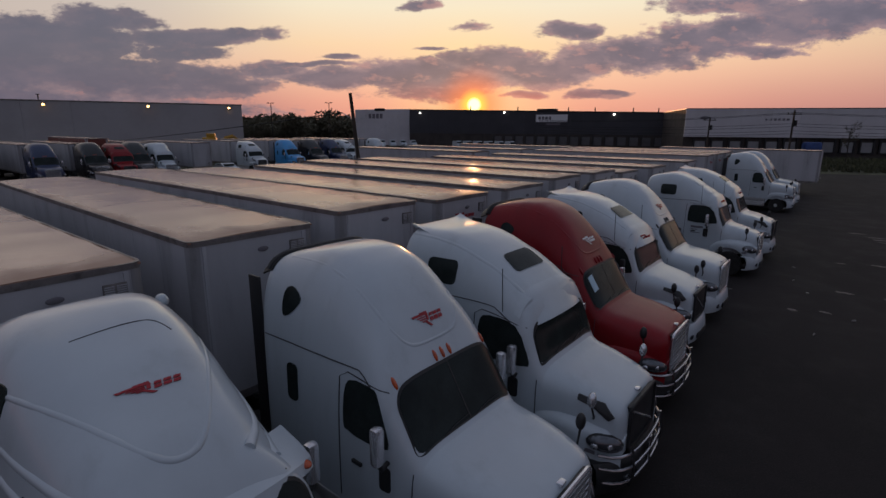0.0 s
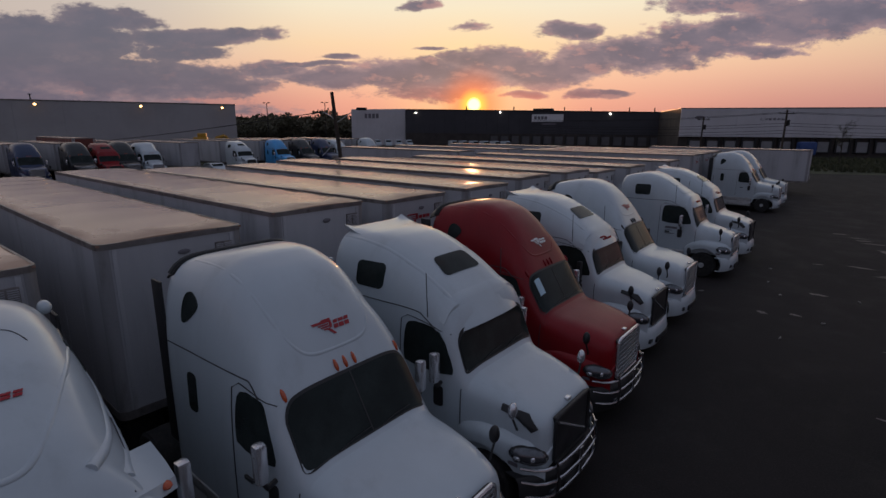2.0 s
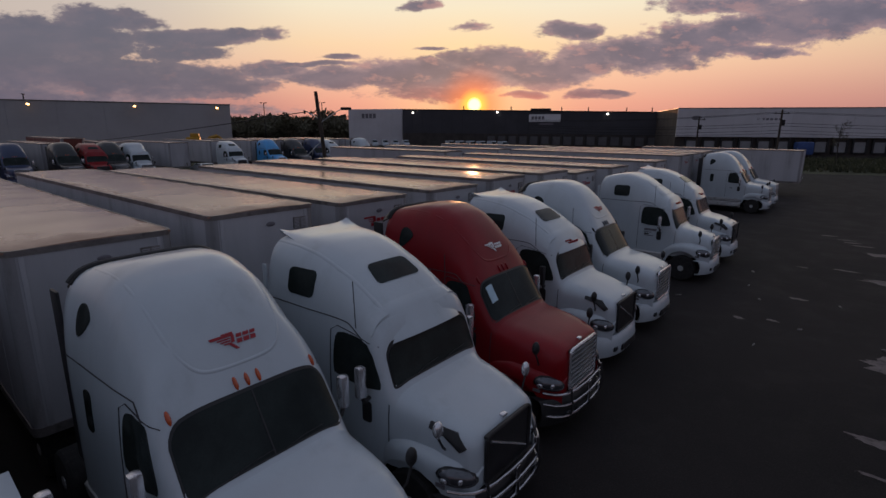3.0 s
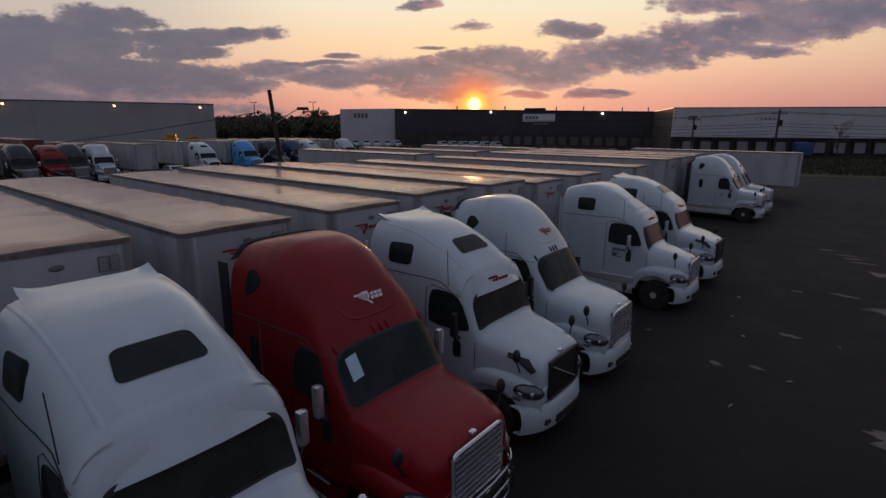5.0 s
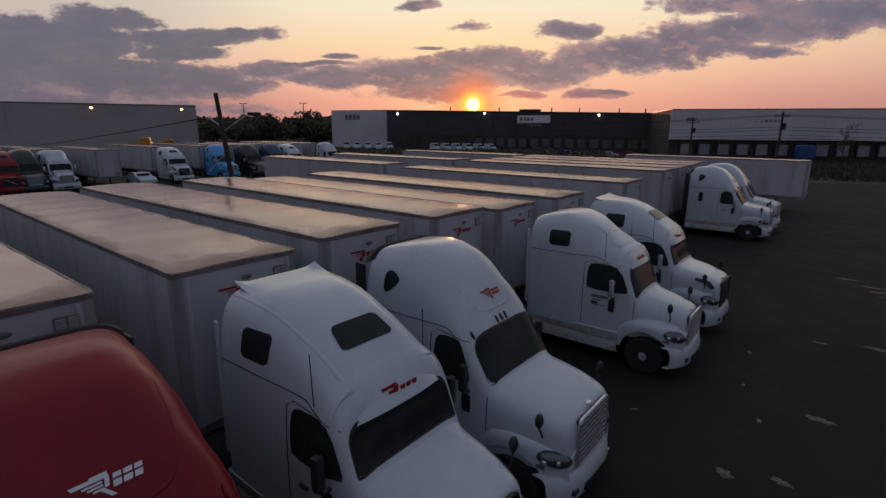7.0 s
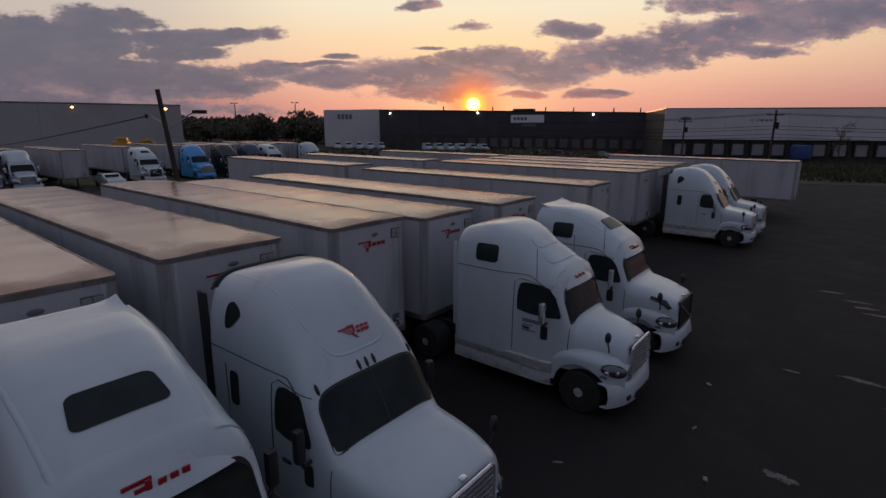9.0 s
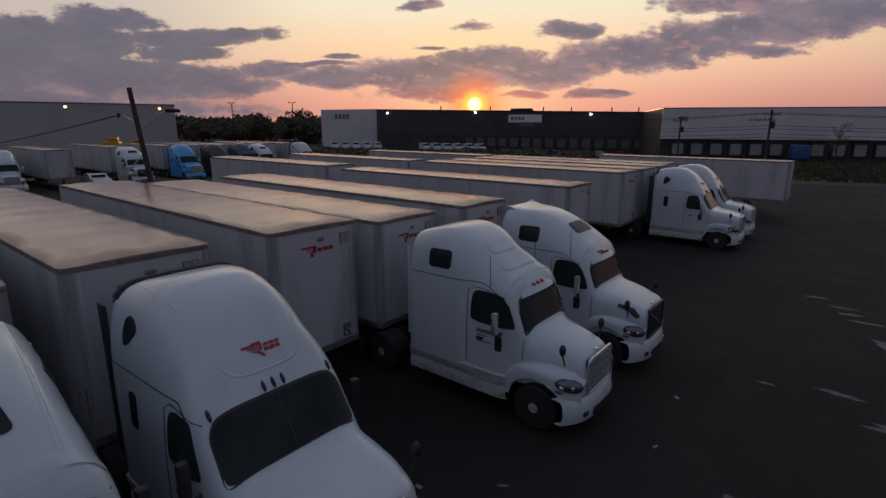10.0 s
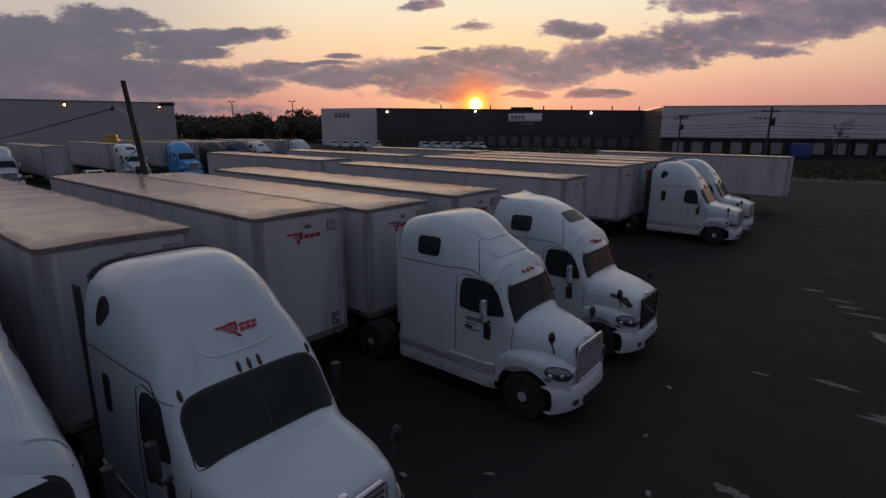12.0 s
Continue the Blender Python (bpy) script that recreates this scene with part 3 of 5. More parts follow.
        # black extender behind the cab
        part("side_extender", box(-0.3 if kind in ("rounded", "bullet") else -0.12, -0.02, sign * 1.12 - 0.02, sign * 1.12 + 0.02, 1.3, 3.85 if kind == "rounded" else 3.6, 0.012), M_PLASTIC if kind in ("rounded", "bullet") else paint, t, "cab side extender panel")
        # steps and skirt
        if skirt:
            prof = [(0.36, 1.02), (0.42, 1.15), (0.6, 1.18), (0.75, 1.15), (0.8, 1.18), (1.0, 1.2), (1.04, 1.16)]
            rows = [[(x, sign * (y - (0.06 if x > 2.7 else 0)), z) for z, y in prof] for x in (-0.02, 0.0, 1.0, 1.05, 1.9, 2.0, 2.6, 2.84)]
            part("side_skirt", grid_mesh(rows, thick=0.03), M_SKIRT if paint is M_WHITE else paint, t, "moulded side skirt with steps")
            for zz in (0.45, 0.78):
                part("step", box(2.05, 2.6, sign * 1.17 - 0.03, sign * 1.17 + 0.03, zz, zz + 0.03, 0.006), M_ALU, t, "ribbed aluminium step")
    # lip along the top of the back, in dark rubber
    if kind in ("rounded", "bullet"):
        part("roof_lip", grid_mesh([[(x, y * f, 0.95 + (z - 0.95) * f) for _, y, z in sh.section(0.0)[9:22]] for x, f in ((-0.17, 0.97), (-0.02, 0.992), (0.12, 1.006))], thick=0.03), M_PLASTIC, t, "dark rear edge of the roof fairing")
    if kind == "rounded":
        part("rear_trim", tube(eased([Vector(p) + Vector((0, 0, 0.012)) for p in sh.section(0.04)[9:22]], 1), 0.042, 8), M_PLASTIC, cab, "black rubber trim along the rear roof edge")
    # windscreen in two halves
    wa = sh.size((g0 + g1) / 2)[1] * 0.865
    ws = part("windscreen", patch_top(sh, g0 + 0.02, g1 - 0.012, -wa, wa, 0.016, 0, None, 14, 20, 0.02, 0.2), M_GLASS, cab, "dark raked windscreen with rounded corners")
    if kind == "rounded":
        part("centre_bar", patch_top(sh, g0 + 0.02, g1 - 0.01, -0.01, 0.01, 0.02, 0, None, 6, 1), M_PLASTIC, ws)
    part("windscreen_seal", patch_top(sh, g0 - 0.004, g1 + 0.004, -wa - 0.025, wa + 0.025, 0.007, 0, None, 14, 20, 0.02, 0.2), M_PLASTIC, ws, "black rubber seal round the windscreen")
    for y in (-0.55, 0.15):
        part("wiper", tube([sh.top(g1 - 0.01, y, 0.03), sh.top(g1 - 0.035, y + 0.25, 0.032), sh.top(g1 - 0.045, y + 0.55, 0.028)], 0.007, 5), M_PLASTIC, ws)
    if sticker:
        part("sticker", patch_top(sh, g0 + 0.07, g0 + 0.26, -0.86, -0.66, 0.025, 0, None, 2, 2), M_STICKER, ws, "pale blue sheet inside the windscreen")
    # raised panel on the roof, roof lamps, skylight, visor
    if kind == "bullet":
        half = [(0.5, 0.98), (0.9, 0.95), (1.3, 0.88), (1.7, 0.76), (2.05, 0.6), (2.4, 0.42), (2.65, 0.25), (2.75, 0.1)]
        ring = half + [(x, -y) for x, y in half[::-1]]
        part("roof_ridge", tube(eased([sh.top(x, y, -0.03) for x, y in ring]), 0.045, 10), paint, cab, "raised pointed moulding on the roof")
        for off, r in ((0.0, 0.06), (0.1, 0.07), (0.2, 0.06)):
            for sign in (-1, 1):
                part("shoulder_step", tube([sh.flank(x, 3.3 - off * 2.6 - 0.1 * x, sign, -0.045) for x in np.linspace(0.7, 2.85, 14)], r, 10), paint, cab)
        part("roof_hatch", tube(eased([sh.top(x, y, -0.002) for x, y in [(1.3, -0.36), (1.28, -0.1), (1.26, 0.16), (1.27, 0.36), (1.32, 0.45), (1.46, 0.52)]], 2), 0.008, 5), M_SEAM, cab, "seam of the roof hatch")
        rows = []
        for dx, dz in ((-0.45, 0.2), (-0.1, 0.12), (0.08, 0.04), (0.12, -0.08)):
            rows.append([(g0 + dx - 0.3 * abs(y / 1.2) ** 3, y, 2.7 + dz - 0.16 * abs(y / 1.2) ** 3) for y in np.linspace(-1.2, 1.2, 21)])
        vis = part("sun_visor", grid_mesh(rows, thick=0.04), paint, t, "broad moulded visor above the windscreen")
        for y in (-1.08, 1.08):
            bm = bmesh.new()
            bmesh.ops.create_uvsphere(bm, u_segments=10, v_segments=6, radius=1, matrix=Matrix.Translation((g0 - 0.13, y, 2.585)) @ Matrix.Diagonal((0.07, 0.055, 0.04, 1)))
            part("marker_lamp", bm, M_AMBER, vis, "amber marker lamp")
        bm = bmesh.new()
        bmesh.ops.create_uvsphere(bm, u_segments=10, v_segments=6, radius=1, matrix=Matrix.Translation((0.1, 0.98, 3.78)) @ Matrix.Diagonal((0.12, 0.08, 0.09, 1)))
        part("roof_knob", bm, paint, cab)
    elif kind == "rounded":
        bm = bmesh.new()
        half = [(0.3, 0.74), (0.8, 0.74), (1.2, 0.735), (1.6, 0.73), (1.9, 0.72), (2.12, 0.69), (2.29, 0.63), (2.39, 0.53), (2.43, 0.4), (2.44, 0.2), (2.44, 0.0)]
        ring = half + [(x, -y) for x, y in half[-2::-1]]
        tube(eased([sh.top(x, y, -0.034) for x, y in ring]), 0.042, 10, bm)
        part("roof_ridge", bm, paint, cab, "raised moulding round the roof panel")
        for y in (-1.0, -0.16, 0.0, 0.16, 1.0):
            p = sh.top(g0 - 0.055, y * 0.93, 0.0)
            bm = bmesh.new()
            bmesh.ops.create_uvsphere(bm, u_segments=10, v_segments=6, radius=1, matrix=Matrix.Translation(p) @ Euler((0, radians(52), 0)).to_matrix().to_4x4() @ Matrix.Diagonal((0.09, 0.028, 0.035, 1)))
            part("marker_lamp", bm, lens or M_AMBER, t, "smoked roof marker lamp" if lens else "amber roof marker lamp")
    else:
        part("skylight", patch_top(sh, 1.84, 2.22, -0.5, 0.5, 0.014, 0, None, 12, 10, 0.07, 0.2), M_GLASS, cab, "dark roof skylight") if kind == "ridged" else None
        vx = g0 - 0.06
        rows = []
        vw = 1.14 if kind == "ridged" else 1.06
        span = [vw * f for f in np.linspace(-0.94, 0.94, 23)]
        rows = [[sh.top(vx + dx, y, off) for y in span] for dx, off in ((-0.36, -0.02), (-0.24, 0.004), (-0.12, 0.02))]
        for dx, z, f in ((0.02, 2.99, 1.01), (0.12, 2.9, 1.03), (0.17, 2.82, 1.04), (0.14, 2.8, 1.03)):
            rows.append([(vx + dx - 0.26 * abs(y / vw) ** 3, y * f, z - 0.14 * abs(y / vw) ** 4) for y in span])
        vis = part("sun_visor", grid_mesh(rows, thick=0.03), paint, t, "moulded visor above the windscreen")
        if kind == "tall":
            for y in (-0.9, -0.2, 0.0, 0.2, 0.9):
                bm = bmesh.new()
                bmesh.ops.create_uvsphere(bm, u_segments=10, v_segments=6, radius=1, matrix=Matrix.Translation((vx + 0.045 - 0.2 * abs(y) ** 3, y * 0.95, 2.985 - 0.12 * abs(y) ** 4)) @ Matrix.Diagonal((0.07, 0.035, 0.04, 1)))
                part("marker_lamp", bm, M_AMBER, vis, "amber marker lamp")
        for sign in (-1, 1):
            if kind == "ridged":
                part("ridge", tube([sh.top(x, sign * (0.88 - 0.05 * x), -0.05) for x in np.linspace(0.1, 2.6, 18)], 0.06, 10), paint, cab)
            part("aerial", tube([sh.flank(2.3, 2.98, sign, 0.01), sh.flank(2.3, 2.98, sign, 0.02) + Vector((-0.02, 0, 0.75))], 0.008, 5), M_PLASTIC, t, "thin whip aerial")
        if kind == "ridged":
            # upswept rear edge of the roof, its ends turned up most
            rows = []
            for x, lift in ((0.5, -0.01), (0.3, 0.012), (0.12, 0.05), (-0.04, 0.1), (-0.06, 0.08), (0.05, 0.02)):
                rows.append([(x, y, sh.top(max(x, 0.02), y, 0.0).z + lift * (0.2 + 1.1 * (abs(y) / 0.78) ** 6)) for y in np.linspace(-0.78, 0.78, 17)])
            part("roof_wing", grid_mesh(rows, thick=0.012), paint, cab, "upturned rear edge of the roof")
        else:
            # raised steps across the front of the roof, over the cab
            for xa, w in ((1.75, 0.56), (2.2, 0.7)):
                part("roof_step", patch_top(sh, xa, xa + 0.36, -w, w, 0.012, 0, None, 10, 12, 0.06, 0.4), paint, cab, "raised step on the roof")
    if mark:
        if kind in ("rounded", "bullet"):
            mark_top(sh, 2.3 if kind == "rounded" else 2.1, 0.04, 0.62, mark, cab)
        elif kind == "ridged":
            for ya, yb, za, zb in ((-0.3, -0.02, 0.26, 0.3), (-0.1, -0.04, 0.12, 0.3), (-0.2, -0.1, 0.2, 0.24), (0.02, 0.1, 0.16, 0.25), (0.14, 0.22, 0.16, 0.25), (0.26, 0.34, 0.16, 0.25)):
                zc = (za + zb) / 2
                x = vx + 0.13 - (zc - 0.1) * 0.7
                part("mark_bar", box(x - 0.01, x + 0.012, ya, yb, 2.76 + za, 2.76 + zb), mark, vis, smooth=False)
    # hood
    nose = K["nose"]
    xs = list(np.linspace(g1 + 0.05, nose - 0.12, 12)) + [nose - 0.06, nose - 0.02, nose]
    rows = []
    for x in xs:
        f = 1.0 if x < nose - 0.1 else 1 - 0.12 * ((x - nose + 0.1) / 0.1) ** 2
        rows.append([(x, y * f, 0.95 + (z - 0.95) * f) for _, y, z in sh.section(x, 24)])
    bm = grid_mesh(rows)
    bm.verts.ensure_lookup_table()
    k = len(rows[0])
    bm.faces.new([bm.verts[len(bm.verts) - k + i] for i in range(k)])
    hood = part("hood", bm, paint, t, "sloping engine hood")
    part("hood_badge", box(nose - 0.12, nose - 0.04, -0.06, 0.06, sh.top(nose - 0.1, 0).z - 0.02, sh.top(nose - 0.1, 0).z + 0.025, 0.01), M_CHROME, hood)
    # front wings over the steer wheels
    hub = nose - 0.93
    for sign in (-1, 1):
        rows = []
        for x in np.linspace(2.86, nose + 0.02, 26):
            d = abs(x - hub)
            low = 0.52 + math.sqrt(max(0, 0.67 ** 2 - d ** 2)) if d < 0.67 else 0.6
            low = max(low, 0.62)
            high = float(np.interp(x, [2.86, nose - 1.4, nose - 1.0, nose - 0.6, nose - 0.2, nose + 0.02], [1.24, 1.42, 1.5, 1.48, 1.4, 1.24]))
            low = min(low, high - 0.14)
            out = float(np.interp(x, [2.86, nose - 1.2, nose - 0.6, nose - 0.22, nose + 0.02], [1.14, 1.22, 1.19, 1.06, 0.84]))
            inn = 0.55
            rows.append([(x, sign * (out - 0.05), low), (x, sign * out, low + 0.03), (x, sign * out, (low + high) / 2), (x, sign * (out - 0.015), high - 0.1), (x, sign * (out - 0.07), high - 0.025), (x, sign * (out - 0.16), high + 0.01), (x, sign * (out - 0.32), high + 0.05), (x, sign * inn, high + 0.08)])
        part("front_wing", grid_mesh(rows, thick=0.02), paint, t, "rounded wing over the steer wheel")
        # headlamp
        bm = bmesh.new()
        bmesh.ops.create_uvsphere(bm, u_segments=16, v_segments=10, radius=1, matrix=Matrix.Translation((nose - 0.2, sign * 0.975, 1.2)) @ Euler((0, radians(14), radians(-sign * 40))).to_matrix().to_4x4() @ Matrix.Diagonal((0.3, 0.13, 0.15, 1)))
        lamp = part("headlamp", bm, M_LAMP, t, "clear swept-back headlamp")
        bm = bmesh.new()
        bmesh.ops.create_uvsphere(bm, u_segments=12, v_segments=8, radius=1, matrix=Matrix.Translation((nose - 0.21, sign * 0.96, 1.2)) @ Euler((0, radians(14), radians(-sign * 40))).to_matrix().to_4x4() @ Matrix.Diagonal((0.318, 0.12, 0.16, 1)))
        part("headlamp_surround", bm, M_PLASTIC, lamp)
        for dx, dy in ((0.02, -0.02), (-0.16, 0.1)):
            bm = bmesh.new()
            bmesh.ops.create_uvsphere(bm, u_segments=10, v_segments=6, radius=1, matrix=Matrix.Translation((nose - 0.16 + dx, sign * (1.02 + dy), 1.2)) @ Euler((0, 0, radians(-sign * 36))).to_matrix().to_4x4() @ Matrix.Diagonal((0.075, 0.085, 0.075, 1)))
            part("lamp_bowl", bm, M_CHROME, lamp, "bright reflector bowl")
        # air scoop on the hood's flank
        if kind == "ridged":
            bm = patch_side(sh, [(3.7, 1.88), (4.1, 1.8), (4.28, 1.62), (4.2, 1.56), (3.95, 1.74), (3.7, 1.8)], sign, 0.03)
            part("hood_vent", bm, M_PLASTIC, hood, "black vent on the hood flank")
        # hood mirror on a stalk
        b = sh.flank(nose - 0.42, 1.55, sign, 0)
        m = part("hood_mirror", tube([b, b + Vector((0.04, sign * 0.1, 0.1)), b + Vector((0.03, sign * 0.2, 0.3))], 0.018, 6), M_PLASTIC, t, "small round hood mirror on a stalk")
        bm = bmesh.new()
        c = b + Vector((0.03, sign * 0.2, 0.42))
        bmesh.ops.create_uvsphere(bm, u_segments=12, v_segments=8, radius=1, matrix=Matrix.Translation(c) @ Matrix.Diagonal((0.07, 0.085, 0.13, 1)))
        part("mirror_head", bm, M_PLASTIC if kind != "ridged" or not bull_bar else M_CHROME, m)
        # door mirror
        b = sh.flank(2.66, 1.98, sign, 0)
        c = Vector((2.68, sign * 1.36, 0))
        m = part("door_mirror", tube([b, Vector((2.68, sign * 1.3, 1.96)), Vector((2.68, sign * 1.36, 2.08))], 0.035, 6), M_PLASTIC, t, "tall door mirror on its arm")
        tube_bm = box(c.x - 0.08, c.x + 0.06, c.y - 0.075, c.y + 0.075, 2.05, 2.56, 0.055)
        part("mirror_head", tube_bm, M_CHROME if chrome_mirror else M_PLASTIC, m, "chromed mirror housing" if chrome_mirror else "black mirror housing")
    # grille with bright slats
    gh = (0.96, sh.top(nose - 0.06, 0).z - 0.03)
    gw = 0.58
    gr = part("grille", box(nose - 0.05, nose + 0.03, -gw, gw, gh[0], gh[1], 0.04), M_PLASTIC, t, "grille opening in the nose")
    fr = bmesh.new()
    pts = [(nose + 0.035, y, z) for y, z in rounded(-gw - 0.02, gw + 0.02, gh[0] - 0.01, gh[1] + 0.02, 0.1)]
    tube(pts + [pts[0]], 0.03, 6, fr)
    part("grille_surround", fr, M_CHROME if kind != "ridged" else M_PLASTIC, gr)
    if kind != "ridged":
        for k in range(8):
            z = gh[0] + 0.07 + k * (gh[1] - gh[0] - 0.12) / 7.4
            part("grille_slat", box(nose + 0.015, nose + 0.06, -gw + 0.03, gw - 0.03, z, z + 0.04, 0.01), M_CHROME, gr)
    else:
        part("grille_bar", tube([(nose + 0.04, -gw + 0.08, gh[1] - 0.1), (nose + 0.04, gw - 0.08, gh[0] + 0.1)], 0.02, 6), M_CHROME, gr, "slanting bright bar")
    # bumper wrapping round the front
    rows = []
    for y in np.linspace(-1.2, 1.2, 27):
        a = abs(y) / 1.2
        xf = nose + 0.14 - 0.37 * a ** 3.0
        rows.append([(xf - 0.16, y, 0.36), (xf - 0.02, y, 0.36), (xf, y, 0.42), (xf + 0.03, y, 0.6), (xf, y, 0.82), (xf - 0.06, y, 0.9), (xf - 0.25, y, 0.93)])
    bump = part("bumper", grid_mesh(rows, thick=0.03), paint if not bull_bar else M_PLASTIC, t, "wrap-round front bumper")
    part("bumper_grille", box(nose + 0.12, nose + 0.182, -0.45, 0.45, 0.46, 0.62, 0.01), M_PLASTIC, bump)
    for sign in (-1, 1):
        part("fog_lamp", box(nose + 0.0, nose + 0.115, sign * 0.68 - 0.1, sign * 0.68 + 0.1, 0.5, 0.62, 0.02), M_LAMP, bump)
        # plain bars for the fleet number
        part("fleet_number", box(nose - 0.48, nose - 0.3, sign * 1.135 - 0.008, sign * 1.135 + 0.008, 1.04, 1.1, 0), M_LOGO_GREY, t, "fleet number as a plain bar")
    if bull_bar:
        g = part("bull_bar", box(nose + 0.18, nose + 0.23, -0.05, 0.05, 0.5, 1.02, 0.015), M_BAR, t, "chromed bull bar on the bumper")
        for z, dx in ((0.56, -0.08), (0.8, -0.07), (1.02, -0.1)):
            part("bar", tube(eased([(nose - 0.14 + dx, -1.16, z + 0.05), (nose + 0.1 + dx, -0.98, z), (nose + 0.25 + dx, -0.7, z), (nose + 0.3 + dx, 0, z), (nose + 0.25 + dx, 0.7, z), (nose + 0.1 + dx, 0.98, z), (nose - 0.14 + dx, 1.16, z + 0.05)], 1), 0.026, 8), M_BAR, g)
        for y in (-0.72, 0.72):
            part("upright", tube([(nose + 0.13, y, 0.46), (nose + 0.2, y, 0.72), (nose + 0.14, y, 1.12)], 0.028, 8), M_BAR, g)
    # chassis, axles, wheels
    ch = part("chassis", box(-3.1, 4.2, -0.42, -0.32, 0.72, 0.98, 0.01), M_STEEL, t, "dark steel frame rails")
    part("frame_rail", box(-3.1, 4.2, 0.32, 0.42, 0.72, 0.98, 0.01), M_STEEL, ch)
    part("engine_block", box(2.6, 4.3, -0.3, 0.3, 0.55, 1.2, 0.03), M_STEEL, ch)
    part("coupling_plate", lathe_z(0.5, -1.75, 0, 1.0, 1.1), M_STEEL, ch)
    for x in (hub, -1.05, -2.4):
        part("axle", tube([(x, -0.95, 0.52), (x, 0.95, 0.52)], 0.07, 8), M_STEEL, ch)
    for sign in (-1, 1):
        wheel(t, hub, sign * 1.02, sign)
        for x in (-1.05, -2.4):
            wheel(t, x, sign * 0.92, sign, True)
        part("fuel_tank", tube([(0.1, sign * 0.8, 0.68), (1.75, sign * 0.8, 0.68)], 0.3, 16), M_ALU, ch)
    return t


def lathe_z(r, x, y, z0, z1, sides=20, bm=None):
    bm = bm or bmesh.new()
    rings = [[bm.verts.new((x + r * math.cos(2 * math.pi * k / sides), y + r * math.sin(2 * math.pi * k / sides), z)) for k in range(sides)] for z in (z0, z1)]
    for k in range(sides):
        bm.faces.new((rings[0][k], rings[0][(k + 1) % sides], rings[1][(k + 1) % sides], rings[1][k]))
    bm.faces.new(rings[0][::-1])
    bm.faces.new(rings[1])
    return bm


# ---- box trailer ----
def trailer(u, s, label, yaw=0.0, length=14.7, mark=True, vents=True, group="trailers of the row", top=4.12, side=None):
    """Local x = 0 at the front wall, running back to -length."""
    side = side or M_SIDE
    t = thing("box_trailer", yard(u, s, yaw), label, "trailer", group)
    w, z0 = 1.22, 1.12
    r = 0.16
    # plan of the walls: rounded front corners
    plan = [(-length, -w)] + [(-length + k * (length - r) / 12, -w) for k in range(1, 12)]
    for k in range(7):
        a = radians(-90 + 15 * k)
        plan.append((-r + r * math.cos(a), -w + r + r * math.sin(a)))
    plan += [(0, y) for y in (-0.6, 0, 0.6)]
    for k in range(7):
        a = radians(15 * k)
        plan.append((-r + r * math.cos(a), w - r + r * math.sin(a)))
    plan += [(-length + k * (length - r) / 12, w) for k in range(11, 0, -1)] + [(-length, w)]
    bm = grid_mesh([[(x, y, z) for x, y in plan] for z in (z0, z0 + 0.4, 2.6, top - 0.08)], closed=True)
    bm.verts.ensure_lookup_table()
    k = len(plan)
    bm.faces.new([bm.verts[i] for i in range(k)])
    body = part("body", bm, side, t)
    # roof sheet, slightly crowned
    rows = []
    for i, x in enumerate(np.linspace(-length + 0.02, -0.02, 31)):
        rows.append([(x, y, top - 0.015 + 0.035 * (1 - (y / w) ** 2) + 0.006 * math.sin(i * 2.1 + u)) for y in np.linspace(-w + 0.012, w - 0.012, 9)])
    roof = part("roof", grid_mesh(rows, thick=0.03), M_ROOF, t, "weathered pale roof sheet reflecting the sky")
    # edge rails round the roof and foot
    for name, za, zb, off in (("top_rail", top - 0.1, top - 0.005, 0.01), ("bottom_rail", z0 - 0.04, z0 + 0.12, 0.014)):
        cx = [(x + (off if x > -r else 0), y + math.copysign(off, y)) for x, y in plan]
        inner = [(x - 0.03 if x > -r else x, y * 0.975) for x, y in plan]
        bm = grid_mesh([[(x, y, za) for x, y in inner], [(x, y, za) for x, y in cx], [(x, y, zb) for x, y in cx], [(x, y, zb) for x, y in inner]], closed=True)
        part(name, bm, M_RAIL, t, "stained metal edge rail")
    # panel joints on the sides
    for sign in (-1, 1):
        bm = bmesh.new()
        for k in range(1, 12):
            x = -k * length / 12
            box(x - 0.03, x + 0.03, sign * (w + 0.001) - 0.004, sign * (w + 0.001) + 0.004, z0 + 0.12, top - 0.13, 0, bm)
        tagged(part("panel_joints", bm, M_SIDE, body, smooth=False), kind="stuff")
    # front wall: corner posts, vents, badge, service box
    for sign in (-1, 1):
        arc = [(-r + (r + 0.006) * math.cos(a), sign * (w - r + (r + 0.006) * math.sin(a))) for a in [radians(-4 + 14 * k) for k in range(8)]]
        part("corner_panel", grid_mesh([[(x, y, z) for x, y in arc] for z in (z0 + 0.1, 2.6, top - 0.1)], thick=0.004), M_ALUDULL, t, "dull grey rounded corner panel")
        part("corner_post", box(-0.02, 0.014, sign * 0.98 - 0.035, sign * 0.98 + 0.035, z0 + 0.1, top - 0.12, 0.008), M_SIDE, t)
    if vents:
        v = part("vent", box(-0.02, 0.02, 0.66, 0.98, top - 0.52, top - 0.26, 0.01), M_RAIL, t, "louvred vent on the front wall")
        for cy in (0.74, 0.9):
            for k in range(7):
                z = top - 0.5 + k * 0.032
                part("louvre", box(0.018, 0.034, cy - 0.065, cy + 0.065, z, z + 0.016), M_SIDE, v, smooth=False)
        bm = bmesh.new()
        bmesh.ops.create_uvsphere(bm, u_segments=14, v_segments=8, radius=1, matrix=Matrix.Translation((0.01, 0.1, top - 0.33)) @ Matrix.Diagonal((0.012, 0.11, 0.05, 1)))
        part("badge", bm, M_LOGO_GREY, t, "small oval maker's badge")
